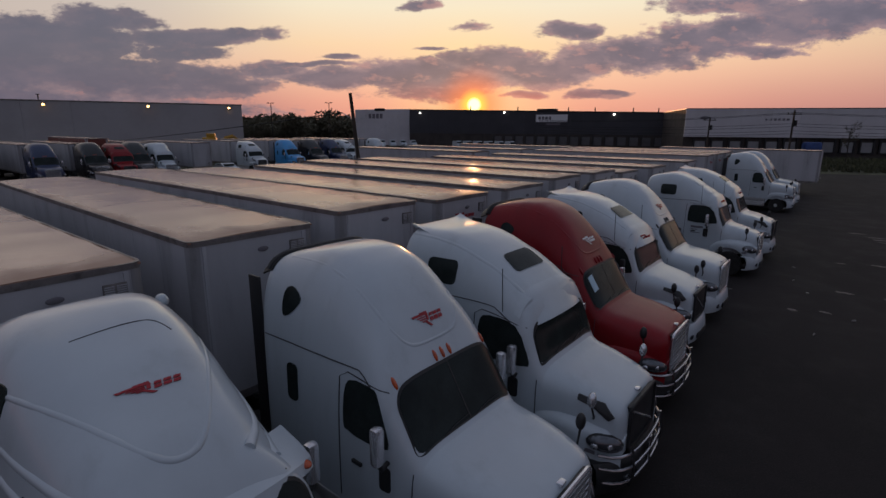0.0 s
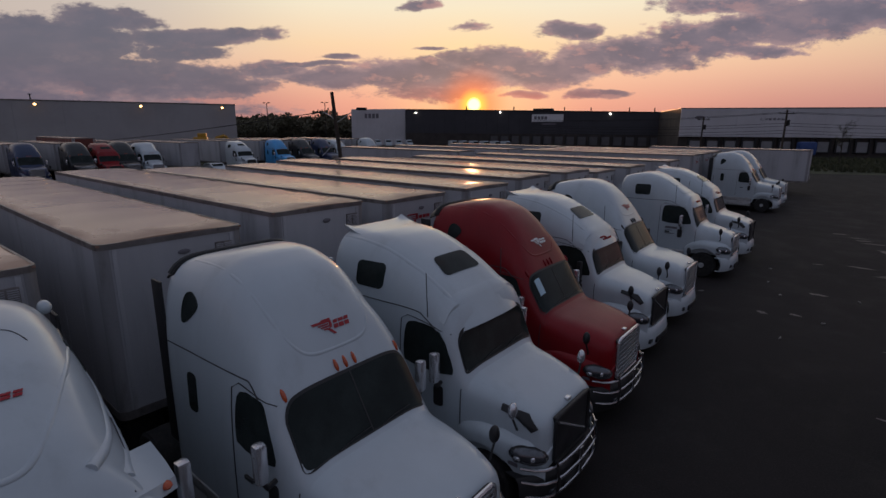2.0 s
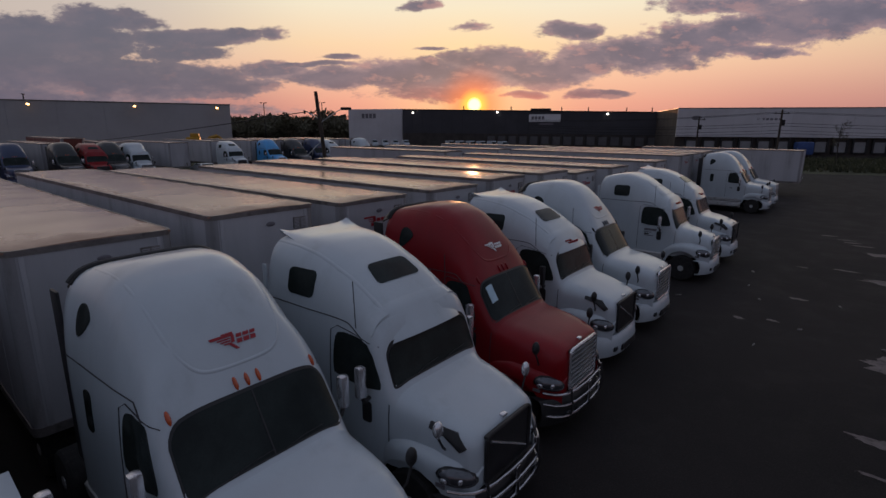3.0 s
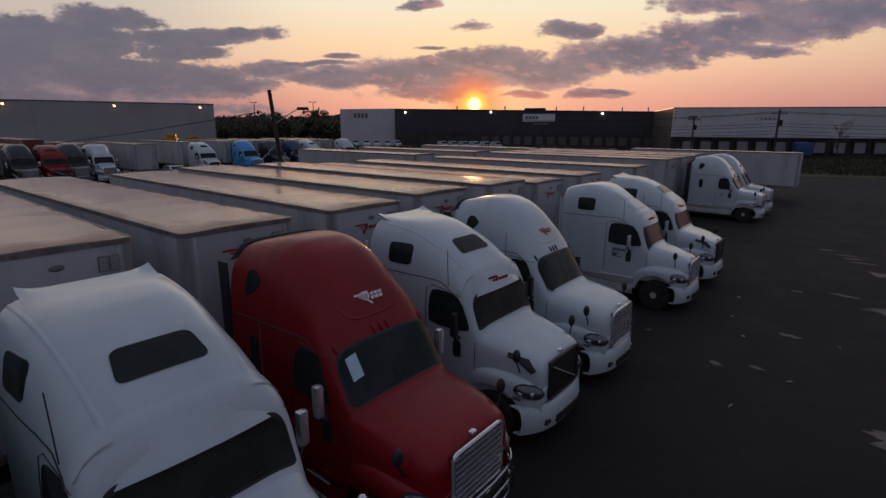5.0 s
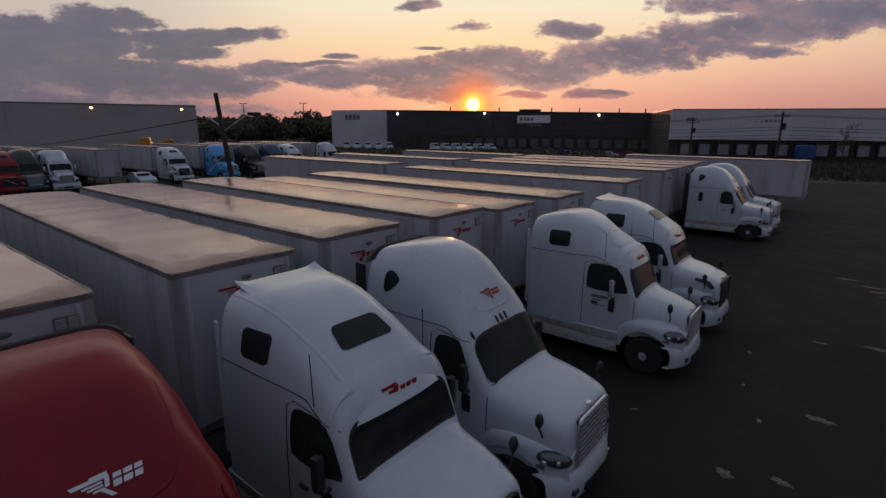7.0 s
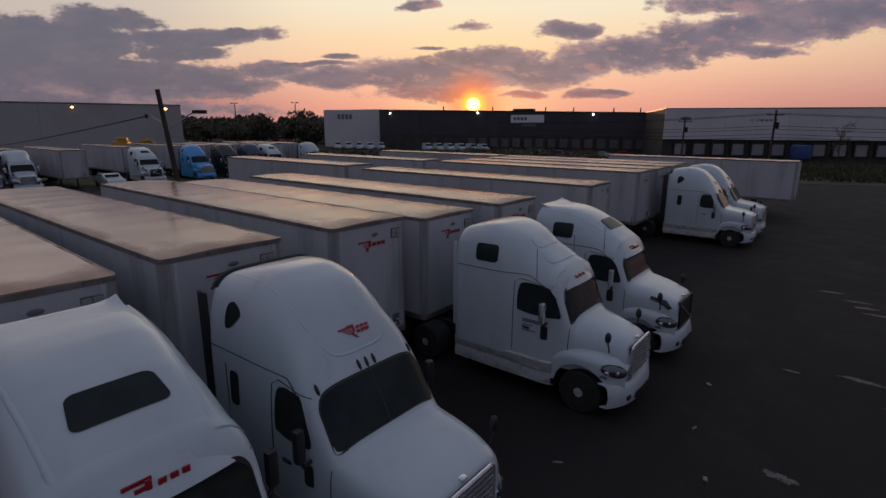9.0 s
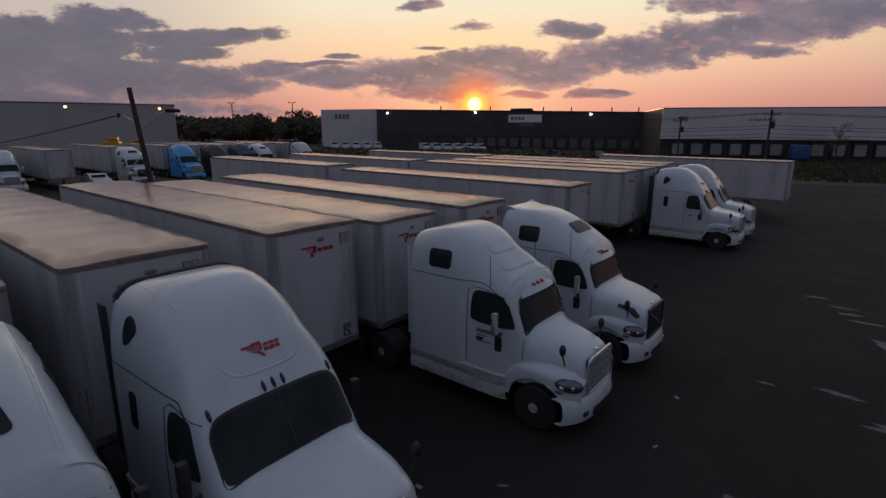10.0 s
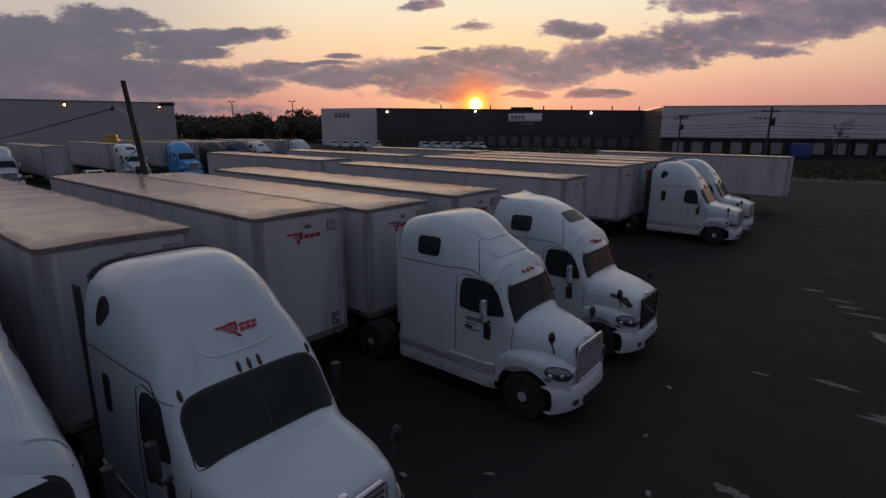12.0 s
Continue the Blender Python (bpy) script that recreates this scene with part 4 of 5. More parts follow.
    if mark:
        for ya, yb, za, zb in ((-0.45, -0.05, -0.5, -0.46), (-0.3, -0.08, -0.55, -0.53), (-0.27, -0.08, -0.6, -0.58), (-0.12, -0.04, -0.62, -0.46), (-0.2, -0.12, -0.72, -0.62), (0.0, 0.13, -0.61, -0.52), (0.16, 0.29, -0.61, -0.52), (0.32, 0.44, -0.61, -0.52)):
            part("mark_bar", box(0.0, 0.008, ya, yb, top + za, top + zb), M_LOGO_RED, t, smooth=False)
    sv = part("service_box", box(-0.01, 0.05, 0.66, 0.88, 1.32, 1.66, 0.02), M_RAIL, t, "air and cable sockets")
    for k, y in enumerate((0.68, 0.76, 0.84)):
        part("socket", lathe_x(0.035, 0.07, 0.12, y, 1.42 + 0.1 * (k % 2)), M_ALU, sv)
    # landing legs, floor beams, axles
    for sign in (-1, 1):
        part("landing_leg", box(-2.75, -2.62, sign * 0.75 - 0.07, sign * 0.75 + 0.07, 0.05, z0, 0.015), M_STEEL, t)
        part("side_rail_lamp", box(-length / 2 - 0.05, -length / 2 + 0.05, sign * (w + 0.02) - 0.012, sign * (w + 0.02) + 0.012, z0 + 0.02, z0 + 0.07, 0.004), M_AMBER, t)
    bm = bmesh.new()
    for k in range(14):
        x = -0.8 - k * (length - 1.6) / 13
        box(x - 0.04, x + 0.04, -1.15, 1.15, z0 - 0.12, z0 - 0.005, 0, bm)
    tagged(part("floor_beams", bm, M_STEEL, t, smooth=False), kind="stuff")
    bg = part("bogie", box(-length + 0.9, -length + 4.0, -0.55, 0.55, 0.7, z0 - 0.1, 0.02), M_STEEL, t, "tandem axle frame")
    for x in (-length + 1.6, -length + 2.9):
        part("axle", tube([(x, -0.95, 0.52), (x, 0.95, 0.52)], 0.07, 8), M_STEEL, bg)
        for sign in (-1, 1):
            wheel(t, x, sign * 0.92, sign, True)
    return t


def lathe_x(r, x0, x1, y, z, sides=10, bm=None):
    bm = bm or bmesh.new()
    rings = [[bm.verts.new((x, y + r * math.cos(2 * math.pi * k / sides), z + r * math.sin(2 * math.pi * k / sides))) for k in range(sides)] for x in (x0, x1)]
    for k in range(sides):
        bm.faces.new((rings[0][k], rings[0][(k + 1) % sides], rings[1][(k + 1) % sides], rings[1][k]))
    bm.faces.new(rings[0][::-1])
    bm.faces.new(rings[1])
    return bm


# ---- ground ----
def ground_sheet():
    """Flat yard that gives way to rough open land, one sheet to the horizon."""
    bm = bmesh.new()
    ring = [0, 20, 40, 60, 90, 130, 200, 400, 900, 2400]
    rows = []
    for r in ring[1:]:
        rows.append([(r * math.cos(2 * math.pi * k / 48), 40 + r * math.sin(2 * math.pi * k / 48), 0) for k in range(48)])
    grid_mesh(rows, closed=True, bm=bm)
    bm.verts.ensure_lookup_table()
    bm.faces.new([bm.verts[k] for k in range(48)])
    return bm


solo("ground", ground_sheet(), M_ASPHALT, Matrix(), "dark worn asphalt yard with damp patches", "ground", kind="structure", smooth=False)


def blob(rx, ry, seed, n=44, z=0.006):
    """A flat patch with a ragged rim."""
    rng = random.Random(seed)
    ph = [rng.uniform(0, 6.3) for _ in range(5)]
    bm = bmesh.new()
    edge = []
    for a in [2 * math.pi * k / n for k in range(n)]:
        r = 1 + 0.24 * math.sin(2 * a + ph[0]) + 0.16 * math.sin(5 * a + ph[1]) + 0.1 * math.sin(9 * a + ph[2]) + 0.09 * math.sin(14 * a + ph[3]) + rng.uniform(-0.06, 0.06)
        edge.append(bm.verts.new((rx * r * math.cos(a), ry * r * math.sin(a), z)))
    bm.faces.new(edge)
    return bm


# verge of rough grass beyond the yard
verge = bmesh.new()
grid_mesh([[(x, 78 + 10 * math.sin(x * 0.05), 0.02), (x, 96, 0.25), (x, 112, 0.25)] for x in np.linspace(-120, 40, 33)], bm=verge)
solo("grass_verge", verge, M_GRASS, Matrix(), "strip of rough dark grass behind the yard", "grass", kind="structure", smooth=False)
verge = bmesh.new()
grid_mesh([[(x, y0, 0.02), (x, y0 + 4, 0.3), (x, 104, 0.35)] for x, y0 in zip(np.linspace(38, 130, 24), np.linspace(76, 52, 24))], bm=verge)
solo("grass_verge", verge, M_GRASS, Matrix(), "strip of rough dark grass before the white warehouse", "grass", kind="structure", smooth=False)


def tufts(name, count, place, size, seed, label, mat=None):
    rng = random.Random(seed)
    verts, faces = [], []
    for _ in range(count):
        x, y, z = place(rng)
        h = size * rng.uniform(0.5, 1.5)
        a = rng.uniform(0, math.pi)
        dx, dy = math.cos(a) * h * 0.35, math.sin(a) * h * 0.35
        lx, ly = rng.uniform(-0.2, 0.2) * h, rng.uniform(-0.2, 0.2) * h
        i = len(verts)
        verts += [(x - dx, y - dy, z), (x + dx, y + dy, z), (x + dx * 0.5 + lx, y + dy * 0.5 + ly, z + h), (x - dx * 0.6 + lx, y - dy * 0.6 + ly, z + h * 0.8)]
        faces.append((i, i + 1, i + 2, i + 3))
    me = bpy.data.meshes.new(name)
    me.from_pydata(verts, [], faces)
    me.materials.append(mat or M_LEAF)
    return tagged(new(name, me), label, "grass", kind="stuff")


tufts("weeds", 9000, lambda r: (lambda x: (x, r.uniform(78 - 0.27 * (x - 38), 103), 0.2))(r.uniform(38, 125)), 0.55, 4, "tall rough weeds before the white warehouse", M_GRASS)
tufts("weeds", 7000, lambda r: (r.uniform(-70, 45), r.uniform(86, 112), 0.15), 0.9, 5, "scrubby weeds behind the yard")

# pale patches and litter on the open side of the yard
PATCHES = ((0.5, 38.7, 0.42, 0.1), (1.35, 37.8, 0.36, 0.1), (1.6, 37.1, 0.36, 0.12), (2.05, 36.4, 0.42, 0.12), (2.95, 34.4, 0.6, 0.5), (3.1, 28.4, 1.1, 0.34), (2.95, 18.9, 0.95, 0.5), (0.3, 23.9, 0.24, 0.14), (2.7, 14.4, 0.6, 0.22),
           (2.5, 13.05, 0.4, 0.06), (-1.05, 20.4, 0.16, 0.12), (-0.15, 20.8, 0.16, 0.1), (1.5, 29.8, 0.42, 0.12), (0.0, 29.3, 0.16, 0.08), (4.2, 22.3, 0.8, 0.3), (4.6, 31.5, 0.9, 0.4))
for k, (u, s, rx, ry) in enumerate(PATCHES):
    solo("silt_patch", blob(rx, ry, k), M_PALEPATCH, yard(u, s), "pale ragged patch on the asphalt", "silt", "silt patches in the yard")
for k, (u, s) in enumerate(((-3.2, 21.6), (-1.4, 24.6), (-0.8, 22.9), (-1.6, 27.0), (-4.4, 20.6), (0.6, 20.4), (-0.3, 18.2), (1.5, 23.8), (2.6, 20.1), (-4.9, 33.4))):
    bm = box(-0.06, 0.06, -0.04, 0.04, 0.0, 0.04, 0.012)
    for v in bm.verts:
        v.co += Vector((0.03 * math.sin(31 * v.co.y + k), 0.03 * math.sin(29 * v.co.x), 0))
    solo("litter", bm, M_LITTER, yard(u, s, 37 * k), "crumpled pale scrap of litter on the asphalt", "litter", "litter on the yard")

# ---- the row of trucks and trailers ----
ROW_S = [1.65, 4.9, 8.05, 11.3, 14.87, 17.95, 21.7, 24.87, 28.1]
ROW_U = [-8.05, -8.3, -8.3, -8.35, -8.48, -8.45, -8.5, -8.5, -8.12]
for k, (s, u) in enumerate(zip(ROW_S, ROW_U)):
    trailer(u, s, "white box trailer with a weathered pale roof, hitched behind a tractor" if k != 6 else "white box trailer standing without a tractor", (0.4, -1.0, -0.5, 0.6, -0.8, 0.3, -0.4, 0.5, -0.3)[k], mark=k not in (1, 2), top=(4.08, 4.17, 4.3, 4.2, 4.18, 4.29, 4.25, 4.07, 4.15)[k])
trailer(-8.4, 35.95, "white box trailer standing alone in the row", 0.3, mark=False, top=4.06)
trailer(-8.9, 43.8, "white box trailer with a brown-stained roof", -0.3)
trailer(-8.9, 46.9, "white box trailer behind a parked tractor", 0.2)
trailer(-8.9, 50.2, "white box trailer behind a parked tractor", 0.2)
trailer(-9.2, 53.0, "white box trailer with a brown-stained roof", 0.0)
trailer(-2.9, 61.4, "white box trailer parked forward of the row", -0.5, mark=False, vents=False)
# trailers of the row behind
trailer(-25.2, 36.4, "white box trailer parked nose to tail behind the row", 0.2, mark=False, vents=False, group="trailers of the back row")
trailer(-24.8, 43.6, "white box trailer parked nose to tail behind the row", 0.3, mark=False, vents=False, group="trailers of the back row")
trailer(-24.8, 53.4, "white box trailer parked nose to tail behind the row", 0.3, mark=False, vents=False, group="trailers of the back row")
trailer(-24.5, 2.2, "white box trailer parked nose to tail behind the row", 0.0, mark=False, vents=False, group="trailers of the back row")

tractor("bullet", M_WHITE, -7.0, 1.65, "white sleeper tractor with a moulded roof, visor and red fleet mark", 0.0, M_LOGO_RED)
tractor("rounded", M_WHITE, -6.64, 5.04, "white sleeper tractor with a domed roof and red fleet mark", 0.0, M_LOGO_RED)
tractor("ridged", M_WHITE, -6.65, 8.1, "white sleeper tractor with skylight and chromed bull bar", 0.0, None, bull_bar=True)
tractor("rounded", M_RED, -7.02, 11.36, "dark red sleeper tractor with bull bar and windscreen sheet", 0.0, M_LOGO_WHITE, bull_bar=True, sticker=True, lens=M_RED)
tractor("ridged", M_WHITE, -7.3, 14.9, "white sleeper tractor with skylight and red mark on its visor", 0.0, M_LOGO_RED, chrome_mirror=False)
tractor("rounded", M_WHITE, -7.4, 18.1, "white sleeper tractor with a domed roof and bright grille", 0.0, M_LOGO_RED, chrome_mirror=False, lens=M_PLASTIC)
tractor("tall", M_WHITE, -7.3, 24.75, "white tall-roofed sleeper tractor with roof marker lamps", 0.0, None)
tractor("ridged", M_WHITE, -7.15, 28.6, "white sleeper tractor with skylight, last before the gap", 0.0, M_LOGO_RED)
tractor("rounded", M_WHITE, -8.0, 46.2, "white sleeper tractor with a domed roof and white skirt", 0.0, M_LOGO_GREY)
tractor("rounded", M_WHITE, -8.0, 49.8, "white sleeper tractor parked beside its twin", 0.0, M_LOGO_GREY)

# ---- second row across the yard ----
FAR = "tractors across the yard"
FAR_T = "trailers across the yard"
for s, kind, paint, text in ((15.2, "rounded", M_NAVY, "navy blue"), (19.6, "rounded", M_BLACK, "black"), (22.2, "ridged", M_RED, "red"), (24.0, "rounded", M_BLACK, "dark grey"), (26.6, "tall", M_WHITE, "white"),
                             (38.4, "ridged", M_WHITE, "white"), (44.4, "rounded", M_BLUE, "sky blue"), (48.6, "rounded", M_BLACK, "black"), (52.4, "rounded", M_NAVY, "navy blue"), (55.2, "ridged", M_WHITE, "white"), (62.2, "rounded", M_WHITE, "white")):
    tractor(kind, paint, -66.6, s, text + " sleeper tractor parked in the far row", 0.0, None, group=FAR)
for s in (11.0, 15.2, 19.6, 26.6, 38.4, 44.4, 48.6, 52.4, 58.6, 62.2):
    trailer(-68.0, s, "white box trailer in the far row", 0.0, mark=False, vents=False, group=FAR_T)
trailer(-63.5, 31.0, "white box trailer standing alone in the far row", 0.0, mark=False, vents=False, group=FAR_T)
for s in (8.0, 22.5):
    trailer(-72.0, s, "rust-red box trailer in the far row", 0.0, mark=False, vents=False, group=FAR_T, side=M_BRICKRED, top=4.6)


# ---- warehouses ----
def wall_panels(parent, length, z0, z1, count, mat, y=0.0, top=None):
    """Wall panels along local x, each a slab of its own with a recessed joint."""
    step = length / count
    for k in range(count):
        a, b = k * step + 0.012, (k + 1) * step - 0.012
        part("wall_panel", box(a, b, y - 0.1, y + 0.05, z0, z1 if top is None else top((a + b) / 2), 0.02), mat, parent, smooth=False)


def along(p, q):
    """A pose at p with x running towards q."""
    d = Vector(q) - Vector(p)
    return pose(p[0], p[1], 0, 0, 0, math.degrees(math.atan2(d.y, d.x))), d.length


# pale warehouse on the near side of the yard
m, n_ = along((-110, 87, 0), (-46, 120.3, 0))
wh = thing("warehouse", m, "long pale grey windowless warehouse with flood lights", "building")
part("wall", box(0, n_, 0, 40, 0, 10.75, 0.03), M_GREYWALL, wh, smooth=False)
wall_panels(wh, n_, 0, 10.7, 9, M_GREYWALL, -0.06)
part("parapet", box(-0.1, n_ + 0.1, -0.22, 40, 10.75, 11.0, 0.03), M_RAIL, wh, smooth=False)
for px in (17.5, 35.8, 53.6, 69.4):
    fl = part("flood_light", box(px - 0.25, px + 0.25, -0.75, -0.2, 9.95, 10.3, 0.03), M_STEEL, wh, "flood light bracketed under the parapet")
    bm = bmesh.new()
    bmesh.ops.create_uvsphere(bm, u_segments=12, v_segments=8, radius=0.26, matrix=Matrix.Translation((px, -0.8, 10.1)) @ Matrix.Diagonal((1, 0.6, 0.8, 1)))
    part("lamp_glass", bm, M_FLOOD, fl, "lit amber lamp glass")
for px in (14.0, 34.0):
    part("roof_pipe", tube([(px, 6, 10.9), (px, 6, 12.3)], 0.12, 6), M_STEEL, wh)
    part("pipe_cap", box(px - 0.3, px + 0.3, 5.8, 6.2, 12.2, 12.35, 0.02), M_STEEL, wh)

# dark distribution building behind, its roofline falling gently
m, n_ = along((-11.3, 178, 0), (68.5, 147, 0))
dk = thing("distribution_building", m, "long dark clad distribution building with loading docks", "building")
fall = lambda x: 12.0 - 1.5 * x / 85.6
bm = bmesh.new()
grid_mesh([[(x, 0, 0), (x, 0, fall(x)), (x, 50, fall(x)), (x, 50, 0)] for x in np.linspace(0, n_, 8)], bm=bm)
part("wall", bm, M_DARKWALL, dk, smooth=False)
wall_panels(dk, n_, 4.4, 0, 24, M_DARKWALL, -0.06, top=lambda x: fall(x) - 0.3)
part("roof_edge", tube([(0, -0.2, fall(0)), (n_, -0.2, fall(n_))], 0.16, 6), M_STEEL, dk)
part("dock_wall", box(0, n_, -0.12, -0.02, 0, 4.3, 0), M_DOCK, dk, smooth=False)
for k in range(15):
    x = 30 + k * 3.4
    d = part("dock_door", box(x, x + 2.3, -0.24, -0.1, 1.2, 3.6, 0.02), M_DOORD, dk, smooth=False)
    part("dock_seal", box(x - 0.3, x, -0.6, -0.1, 1.1, 4.0, 0.02), M_PLASTIC, d, smooth=False)
sg = part("sign_board", box(43.0, 52.6, -0.35, -0.15, 8.0, 10.2, 0.03), M_LOGO_WHITE, dk, "white sign board with plain bars for its name", smooth=False)
for k in range(4):
    part("sign_bar", box(43.8 + k * 1.05, 44.55 + k * 1.05, -0.42, -0.34, 8.7, 9.6, 0.02), M_LOGO_GREY, sg, smooth=False)
part("sign_strip", box(46.2, 50.5, -0.3, -0.15, 7.1, 7.6, 0.02), M_LOGO_GREY, sg, smooth=False)
for x, z in ((4.0, 10.9), (33.0, 10.9), (66.0, 10.2)):
    bm = bmesh.new()
    bmesh.ops.create_uvsphere(bm, u_segments=10, v_segments=6, radius=0.3, matrix=Matrix.Translation((x, -0.5, z)))
    part("wall_light", bm, M_WHITELAMP, dk, "lit white wall light")
for x in (20, 36, 52, 60, 71, 78):
    part("roof_vent", tube([(x, 5, fall(x) - 0.1), (x, 5, fall(x) + 1.4)], 0.18, 6), M_STEEL, dk)
part("roof_unit", box(42, 48, 6, 10, fall(42) - 0.1, fall(42) + 0.9, 0.05), M_STEEL, dk)

# its white wing
m, n_ = along((-31.5, 189, 0), (-11.6, 181, 0))
wg = thing("warehouse_wing", m, "white end wing of the distribution building", "building")
part("wall", box(0, n_, 0, 30, 0, 12.3, 0.03), M_CONCRETE, wg, smooth=False)
wall_panels(wg, n_, 0.2, 12.1, 5, M_CONCRETE, -0.06)
for k in range(4):
    part("sign_bar", box(5.5 + k * 1.5, 6.6 + k * 1.5, -0.22, -0.1, 9.2, 10.8, 0.02), M_LOGO_GREY, wg, "sign as plain bars", smooth=False)

# white warehouse with docks
m, n_ = along((56.2, 121.5, 0), (125, 105.5, 0))
rw = thing("dock_warehouse", m, "long white warehouse with a row of loading docks", "building")
# shade below the upper wall is put into this body's dark colour
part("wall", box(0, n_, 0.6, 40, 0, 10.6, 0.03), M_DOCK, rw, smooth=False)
part("upper_wall", box(0, n_, 0, 0.6, 4.3, 10.6, 0.03), M_CONCRETE, rw, smooth=False)
wall_panels(rw, n_, 4.35, 10.5, 12, M_CONCRETE, -0.06)
part("parapet", box(-0.1, n_ + 0.1, -0.2, 40, 10.55, 10.75, 0.02), M_RAIL, rw, smooth=False)
for k in range(18):
    x = 2.5 + k * 3.75
    d = part("dock_door", box(x, x + 2.3, 0.45, 0.62, 1.2, 3.4, 0.02), M_DOORP, rw, smooth=False)
    for dx in (-0.35, 2.3):
        part("dock_seal", box(x + dx, x + dx + 0.35, 0.1, 0.62, 1.0, 4.0, 0.02), M_PLASTIC, d, smooth=False)
    part("dock_bumper", box(x + 0.2, x + 2.3, 0.2, 0.6, 0.9, 1.15, 0.02), M_PLASTIC, d, smooth=False)
for x, w_ in ((4.0, 2.6),):
    bm = bmesh.new()
    bmesh.ops.create_uvsphere(bm, u_segments=14, v_segments=6, radius=1, matrix=Matrix.Translation((x, -0.13, 8.6)) @ Matrix.Diagonal((1.4, 0.05, 0.5, 1)))
    part("sign_oval", bm, M_LOGO_GREY, rw)
for k in range(6):
    part("sign_bar", box(16.5 + k * 0.85, 17.1 + k * 0.85, -0.16, -0.1, 8.0, 8.5, 0.01), M_LOGO_GREY, rw, "sign as plain bars", smooth=False)


# ---- poles and cables ----
def cable(name, a, b, sag, r, label):
    a, b = Vector(a), Vector(b)
    pts = [a.lerp(b, t) - Vector((0, 0, sag * 4 * t * (1 - t))) for t in [k / 16 for k in range(17)]]
    return solo(name, tube(pts, r, 5), M_WIRE, Matrix(), label, "cable", "overhead cables")


top_ = Vector((-6.85, 39.1, 8.5))
foot_ = Vector((-6.1, 39.4, 0))
pl = thing("utility_pole", Matrix.Translation(foot_), "leaning weathered wooden utility pole with a street light", "pole")
part("shaft", tube([Vector((0, 0, 0)), (top_ - foot_) * 0.5, top_ - foot_], 0.17, 10, None, 0.72), M_WOOD, pl)
arm = part("lamp_arm", tube([(-0.52, 0, 6.35), (0.1, -0.1, 6.75), (0.75, -0.15, 7.15), (1.1, -0.15, 7.3)], 0.035, 6), M_ALU, pl, "slender street light arm")
part("lamp_head", box(1.0, 1.75, -0.3, 0.0, 7.22, 7.42, 0.06), M_STEEL, arm, "unlit street lamp head")
arm = part("bracket", tube([(-0.52, 0, 6.35), (-0.9, 0, 6.75), (-1.4, 0, 7.05), (-1.75, 0, 7.1)], 0.035, 6), M_ALU, pl, "curved bracket arm holding the cable")
part("insulator", tube([(-1.7, 0, 6.95), (-1.7, 0, 7.2)], 0.07, 8), M_STEEL, arm)
part("brace", tube([(-0.4, 0, 5.1), (-0.9, 0, 4.7), (-1.7, 0, 3.9)], 0.03, 6), M_ALU, pl, "thin guy brace")
cable("cable", (-7.5, 39.1, 7.1), (-56, 80.8, 3.4), 0.25, 0.035, "slack overhead cable from the leaning pole")
for x, y, h in ((50.1, 75, 8.75), (46.8, 92, 8.15)):
    p = thing("utility_pole", Matrix.Translation((x, y, 0)), "dark wooden utility pole before the warehouse", "pole", "roadside poles")
    part("shaft", tube([(0, 0, 0), (0, 0, h)], 0.16, 8, None, 0.75), M_WOOD, p)
    part("crossarm", box(-1.1, 1.1, -0.06, 0.06, h - 0.6, h - 0.48, 0.01), M_WOOD, p)
    for dx in (-0.9, 0.9):
        part("insulator", tube([(dx, 0, h - 0.48), (dx, 0, h - 0.3)], 0.05, 6), M_STEEL, p)
    part("transformer", tube([(0.35, 0, h - 2.2), (0.35, 0, h - 1.4)], 0.22, 8), M_STEEL, p)
for z, drop in ((8.45, 0.9), (8.3, 0.9), (6.9, 0.3), (6.5, 0.2), (5.9, 0.1), (5.5, 0.1)):
    cable("cable", (18, 98, z - drop), (50.1, 75, z), 0.5, 0.025, "overhead cable along the road")
    cable("cable", (50.1, 75, z), (105, 62, z - drop), 0.5, 0.025, "overhead cable along the road")
for x, y in ((-62, 190), (-40, 185)):
    p = thing("light_mast", Matrix.Translation((x, y, 0)), "thin twin-headed light mast in the distance", "lamp", "light masts")
    part("mast", tube([(0, 0, 0), (0, 0, 14.5)], 0.14, 6), M_STEEL, p)
    for dx in (-0.8, 0.8):
        part("lamp_head", box(dx - 0.5, dx + 0.3, -0.2, 0.2, 14.3, 14.6, 0.04), M_STEEL, p)


# ---- trees ----
def crown(seed, r, h, z, count, leaf):
    rng = random.Random(seed)
    lobes = [(rng.uniform(-0.6, 0.6) * r, rng.uniform(-0.6, 0.6) * r, z + rng.uniform(-0.25, 0.45) * h, rng.uniform(0.35, 0.6)) for _ in range(7)]
    verts, faces = [], []
    for _ in range(count):
        lx, ly, lz, lr = rng.choice(lobes)
        d = Vector((rng.gauss(0, 1), rng.gauss(0, 1), rng.gauss(0, 1))).normalized() * rng.uniform(0.55, 1.08) * lr
        c = Vector((lx + d.x * r, ly + d.y * r, lz + d.z * h * 0.8))
        a, b = Vector((rng.gauss(0, 1), rng.gauss(0, 1), rng.gauss(0, 1))).normalized() * leaf, Vector((rng.gauss(0, 1), rng.gauss(0, 1), rng.gauss(0, 1))).normalized() * leaf
        i = len(verts)
        verts += [c - a, c + b, c + a, c - b * 0.8]
        faces.append((i, i + 1, i + 2, i + 3))
    return verts, faces


